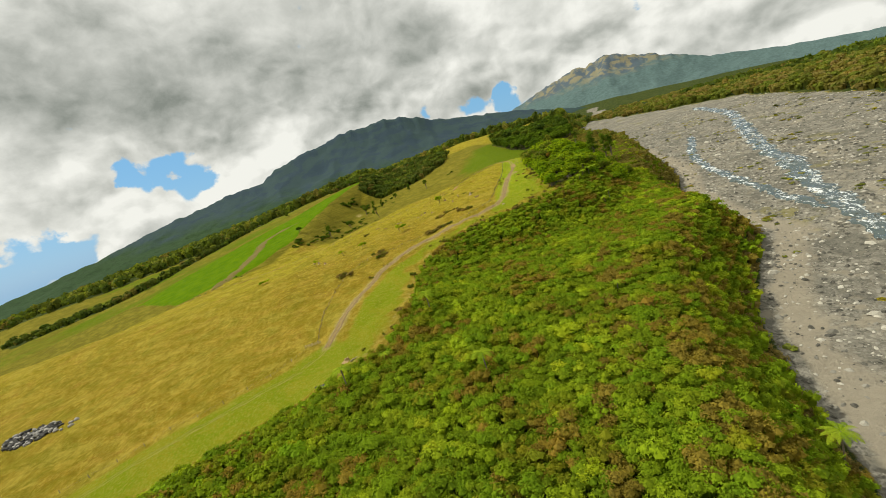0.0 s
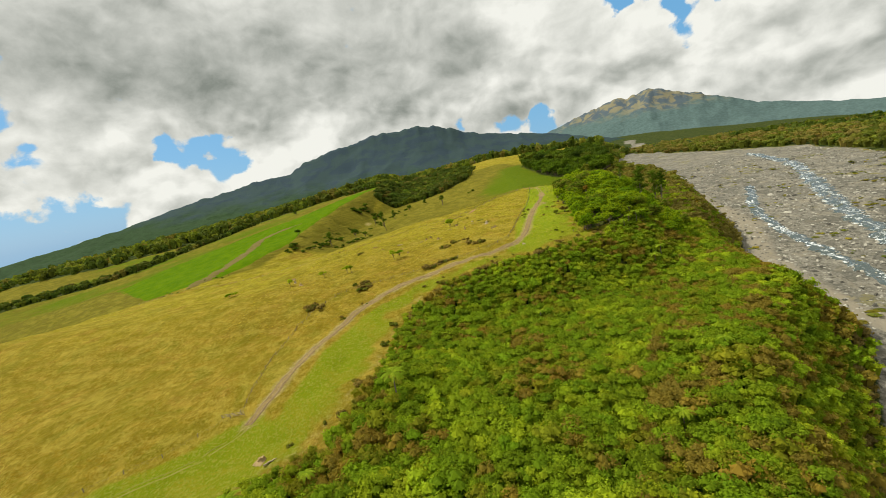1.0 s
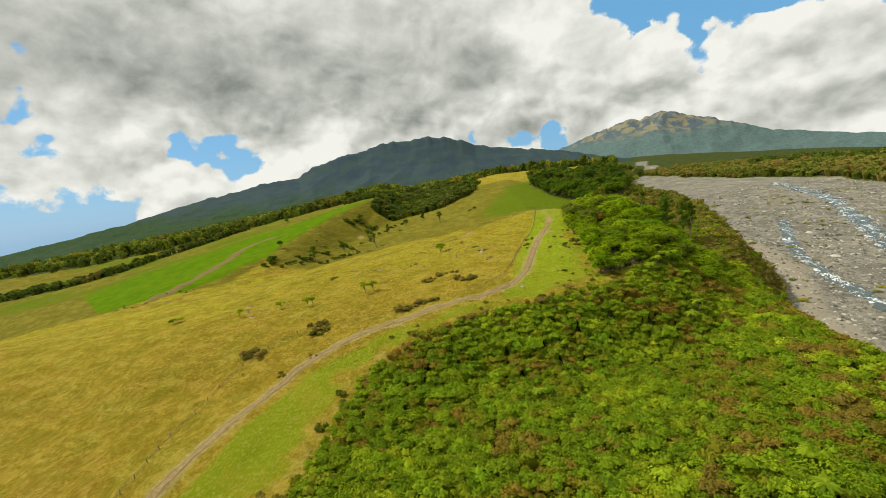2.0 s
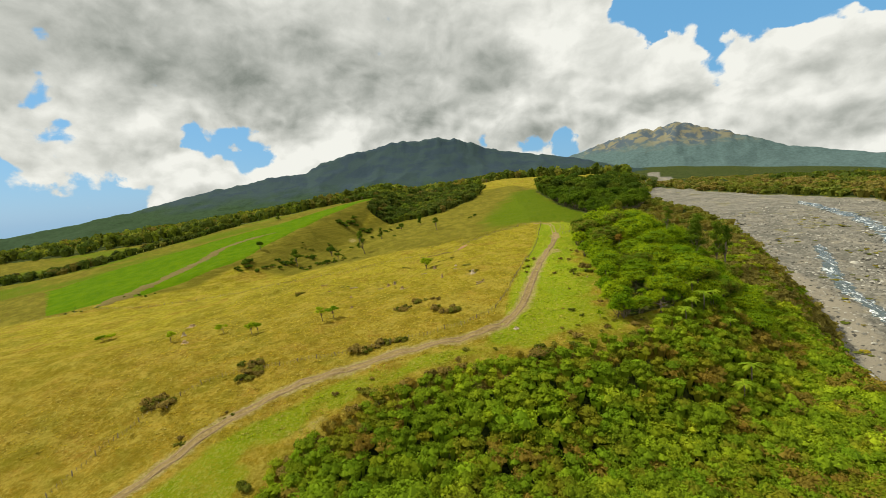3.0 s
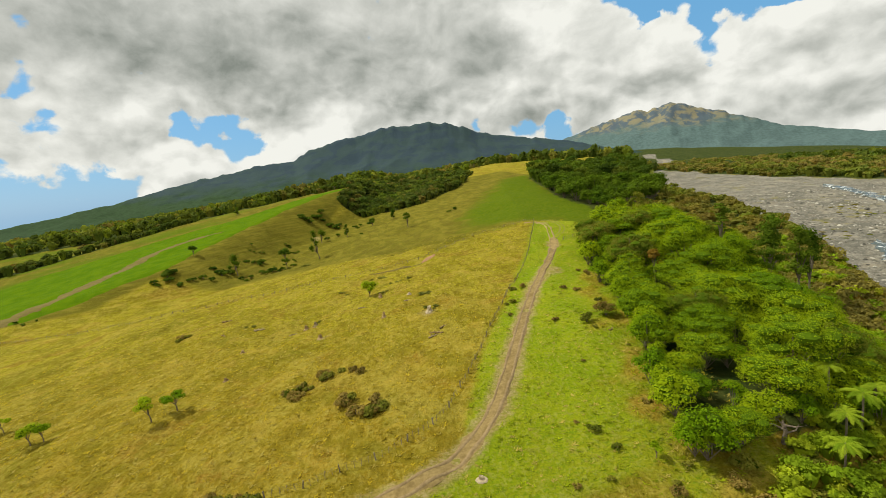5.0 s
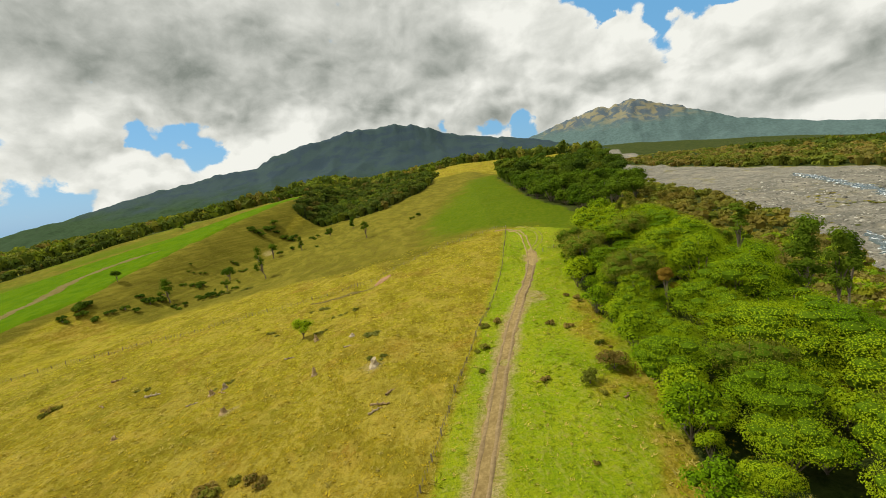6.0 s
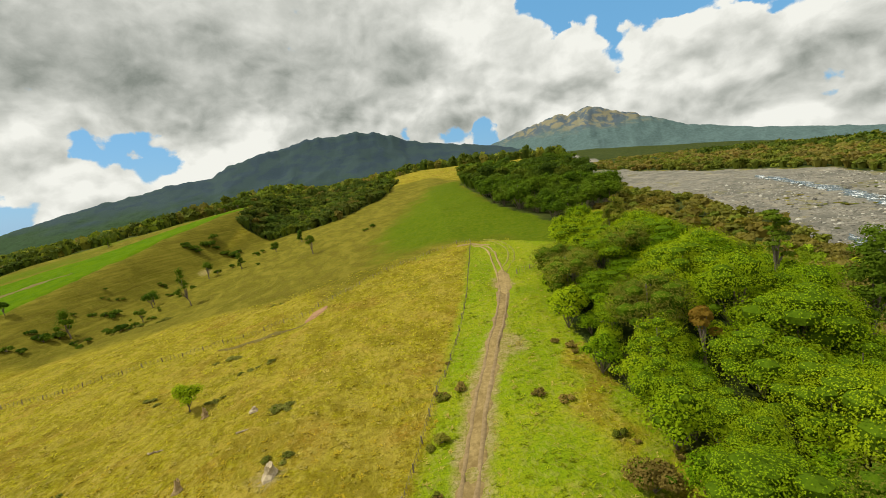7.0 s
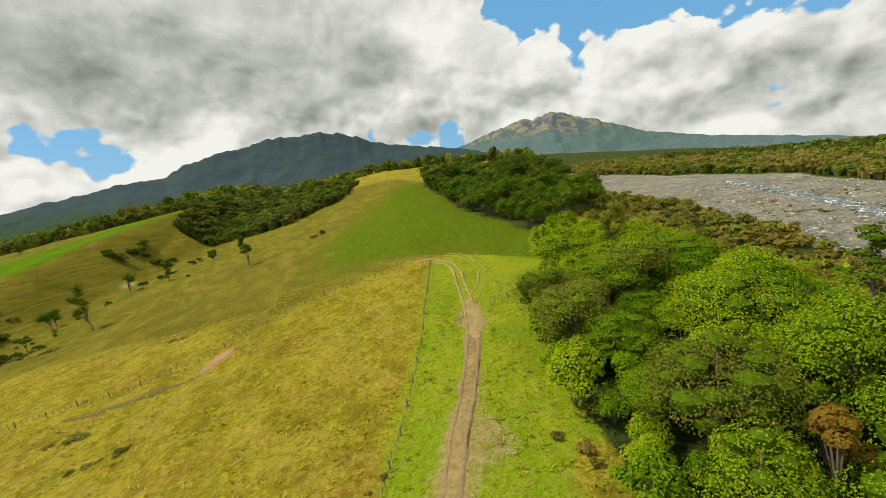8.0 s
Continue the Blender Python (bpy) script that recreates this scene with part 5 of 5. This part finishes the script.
fence(metres((49, 314), (56.5, 320), (65, 327), (69.5, 346)), "short fence between the track and the trees")
fence(metres((-125, 106), (-93, 118), (-70, 130), (-61, 138), (-57, 140)), "sparse old fence of leaning grey posts", 0, 6.0)

# low netted panel beside the track
panel = tagged(new("hurdle"), "low weathered hurdle panel beside the track", "fence")
hx, hy = at(-58.5, 139)
panel.location, panel.rotation_euler = (hx, hy, float(lay_z(hx, hy))), (0, 0, .05)
rail = box_mesh("rail", 4.6, .06, .09, PALE_WOOD, 1.0)
for h_ in (.45, .7, .95):
    r_ = part("rail", rail, None, panel)
    r_.location = (0, 0, h_)
for k in range(5):
    r_ = part("upright", BATTEN_MESH, None, panel)
    r_.location = (-2.2 + 1.1 * k, 0, .15)

# dark pool under the bank
bm = bmesh.new()
ring = [bm.verts.new((2.6 * math.cos(a) * (1 + .25 * math.sin(3 * a)), 1.3 * math.sin(a) * (1 + .2 * math.cos(2 * a)), 0)) for a in [k * math.pi / 12 for k in range(24)]]
low_ring = [bm.verts.new((v.co.x * .9, v.co.y * .9, -.5)) for v in ring]
bm.faces.new(ring)
for k in range(24):
    bm.faces.new((ring[k], low_ring[k], low_ring[(k + 1) % 24], ring[(k + 1) % 24]))
pool = tagged(part("pool", bm, POOL), "small dark pool at the foot of the bank", "water", kind="structure")
pool.location = (*at(-47.5, 111.5), float(lay_z(*at(-47.5, 111.5))) + .06)

# ---- boulders and stones of the river bed ----
def stones_field(name, label, places, sizes, seed, mats):
    gen = np.random.default_rng(seed)
    base = np.array([(1, 0, 0), (.3, .95, .05), (-.8, .6, -.05), (-.85, -.55, .05), (.25, -.95, -.05), (.45, .1, .6), (-.3, .35, .72), (-.35, -.4, .62), (.2, -.45, .55)])
    tri = [(0, 1, 5), (1, 6, 5), (1, 2, 6), (2, 3, 7), (2, 7, 6), (3, 4, 7), (4, 8, 7), (4, 0, 8), (0, 5, 8), (5, 6, 7), (5, 7, 8)]
    n, k = len(places), len(base)
    a = gen.uniform(0, 6.28, n)
    sx, sy, sz = sizes * gen.uniform(.8, 1.3, n), sizes * gen.uniform(.55, .9, n), sizes * gen.uniform(.5, .95, n)
    pts = base[None] * gen.uniform(.8, 1.15, (n, k, 1)) * np.stack([sx, sy, sz], 1)[:, None]
    ca, sa = np.cos(a)[:, None], np.sin(a)[:, None]
    x = pts[..., 0] * ca - pts[..., 1] * sa + places[:, 0][:, None]
    y = pts[..., 0] * sa + pts[..., 1] * ca + places[:, 1][:, None]
    z = pts[..., 2] + lay_z(places[:, 0], places[:, 1])[:, None]
    verts = np.stack([x, y, z], 2).reshape(-1, 3)
    faces = (np.array(tri)[None] + (np.arange(n) * k)[:, None, None]).reshape(-1, 3)
    me = mesh_of(name, verts, faces, mats)
    return tagged(new(name, me), label, "stones", kind="stuff")


gen = np.random.default_rng(71)
p = np.vstack([jitter(20, 330, 20, 480, 2.1, 72), jitter(45, 190, 60, 300, 2.2, 76)])
p = p[(side(p[:, 0], p[:, 1], RIVER_W) > .5) & (side(p[:, 0], p[:, 1], RIVER_E) < 0) & (gen.uniform(size=len(p)) > .3 - .3 * wave(p[:, 0], p[:, 1], 20, 3))]
stones_field("river_stones", "grey river stones of many sizes", p, .18 + .7 * gen.uniform(size=len(p)) ** 2.2 + .8 * (gen.uniform(size=len(p)) > .975), 73, STONES)
p = jitter(20, 330, 60, 420, 5.0, 74)
p = p[(side(p[:, 0], p[:, 1], RIVER_W) > 1) & (side(p[:, 0], p[:, 1], RIVER_E) < -2) & (wave(p[:, 0], p[:, 1], 22, 6) > .42)]
sizes_ = np.random.default_rng(75).uniform(.7, 2.0, len(p))
stuff_plants("gravel_plants", "yellow-green low plants on the gravel", p, sizes_, sizes_ * .3, tint_for(p, [(.22, .20, .03), (.15, .17, .03), (.28, .26, .03)], [1, 1, 1], 6), far_trees, -.1, BUSH)

# ---- grass tufts of the near pasture ----
def tuft_template(seed):
    gen = np.random.default_rng(seed)
    out = []
    for k in range(7):
        a, s, l = gen.uniform(0, 6.28), gen.uniform(.05, .12), gen.uniform(.25, .6)
        o = gen.normal(size=2) * .22
        dx, dy = math.cos(a), math.sin(a)
        out += [(o[0] - dy * s, o[1] + dx * s, -.05), (o[0] + dy * s, o[1] - dx * s, -.05), (o[0] + dx * l * .8, o[1] + dy * l * .8, l * .75)]
    return np.array(out)


p = jitter(-75, 45, 150, 290, .78, 81)
t_ = np.abs(side(p[:, 0], p[:, 1], TRACK_LINE))
p = p[(side(p[:, 0], p[:, 1], BANK) < 3) & (t_ > 1.6) & (np.random.default_rng(82).uniform(size=len(p)) > .25) & (p[:, 1] < 285)]
green = closeness(p[:, 0], p[:, 1], LUSH_STRIP, 4) + .25 * wave(p[:, 0], p[:, 1], 7, 2) > .5
gen = np.random.default_rng(83)
tints_ = np.where(green[:, None], np.array([.235, .285, .008]), np.where((p[:, 1] > 225)[:, None], np.array([.345, .31, .020]), np.array([.345, .265, .022]))) * gen.uniform(.6, 1.3, (len(p), 1))
straw = gen.uniform(size=len(p)) > .75
tints_[straw] = np.array([.40, .33, .08]) * gen.uniform(.7, 1.1, (straw.sum(), 1))
sz = gen.uniform(.45, 1.0, len(p))
stuff_plants("grass_tufts", "tussocky dry and green grass tufts", p, sz, sz * gen.uniform(.25, .55, len(p)), tints_, [tuft_template(90 + k) for k in range(6)], 0, GRASS)
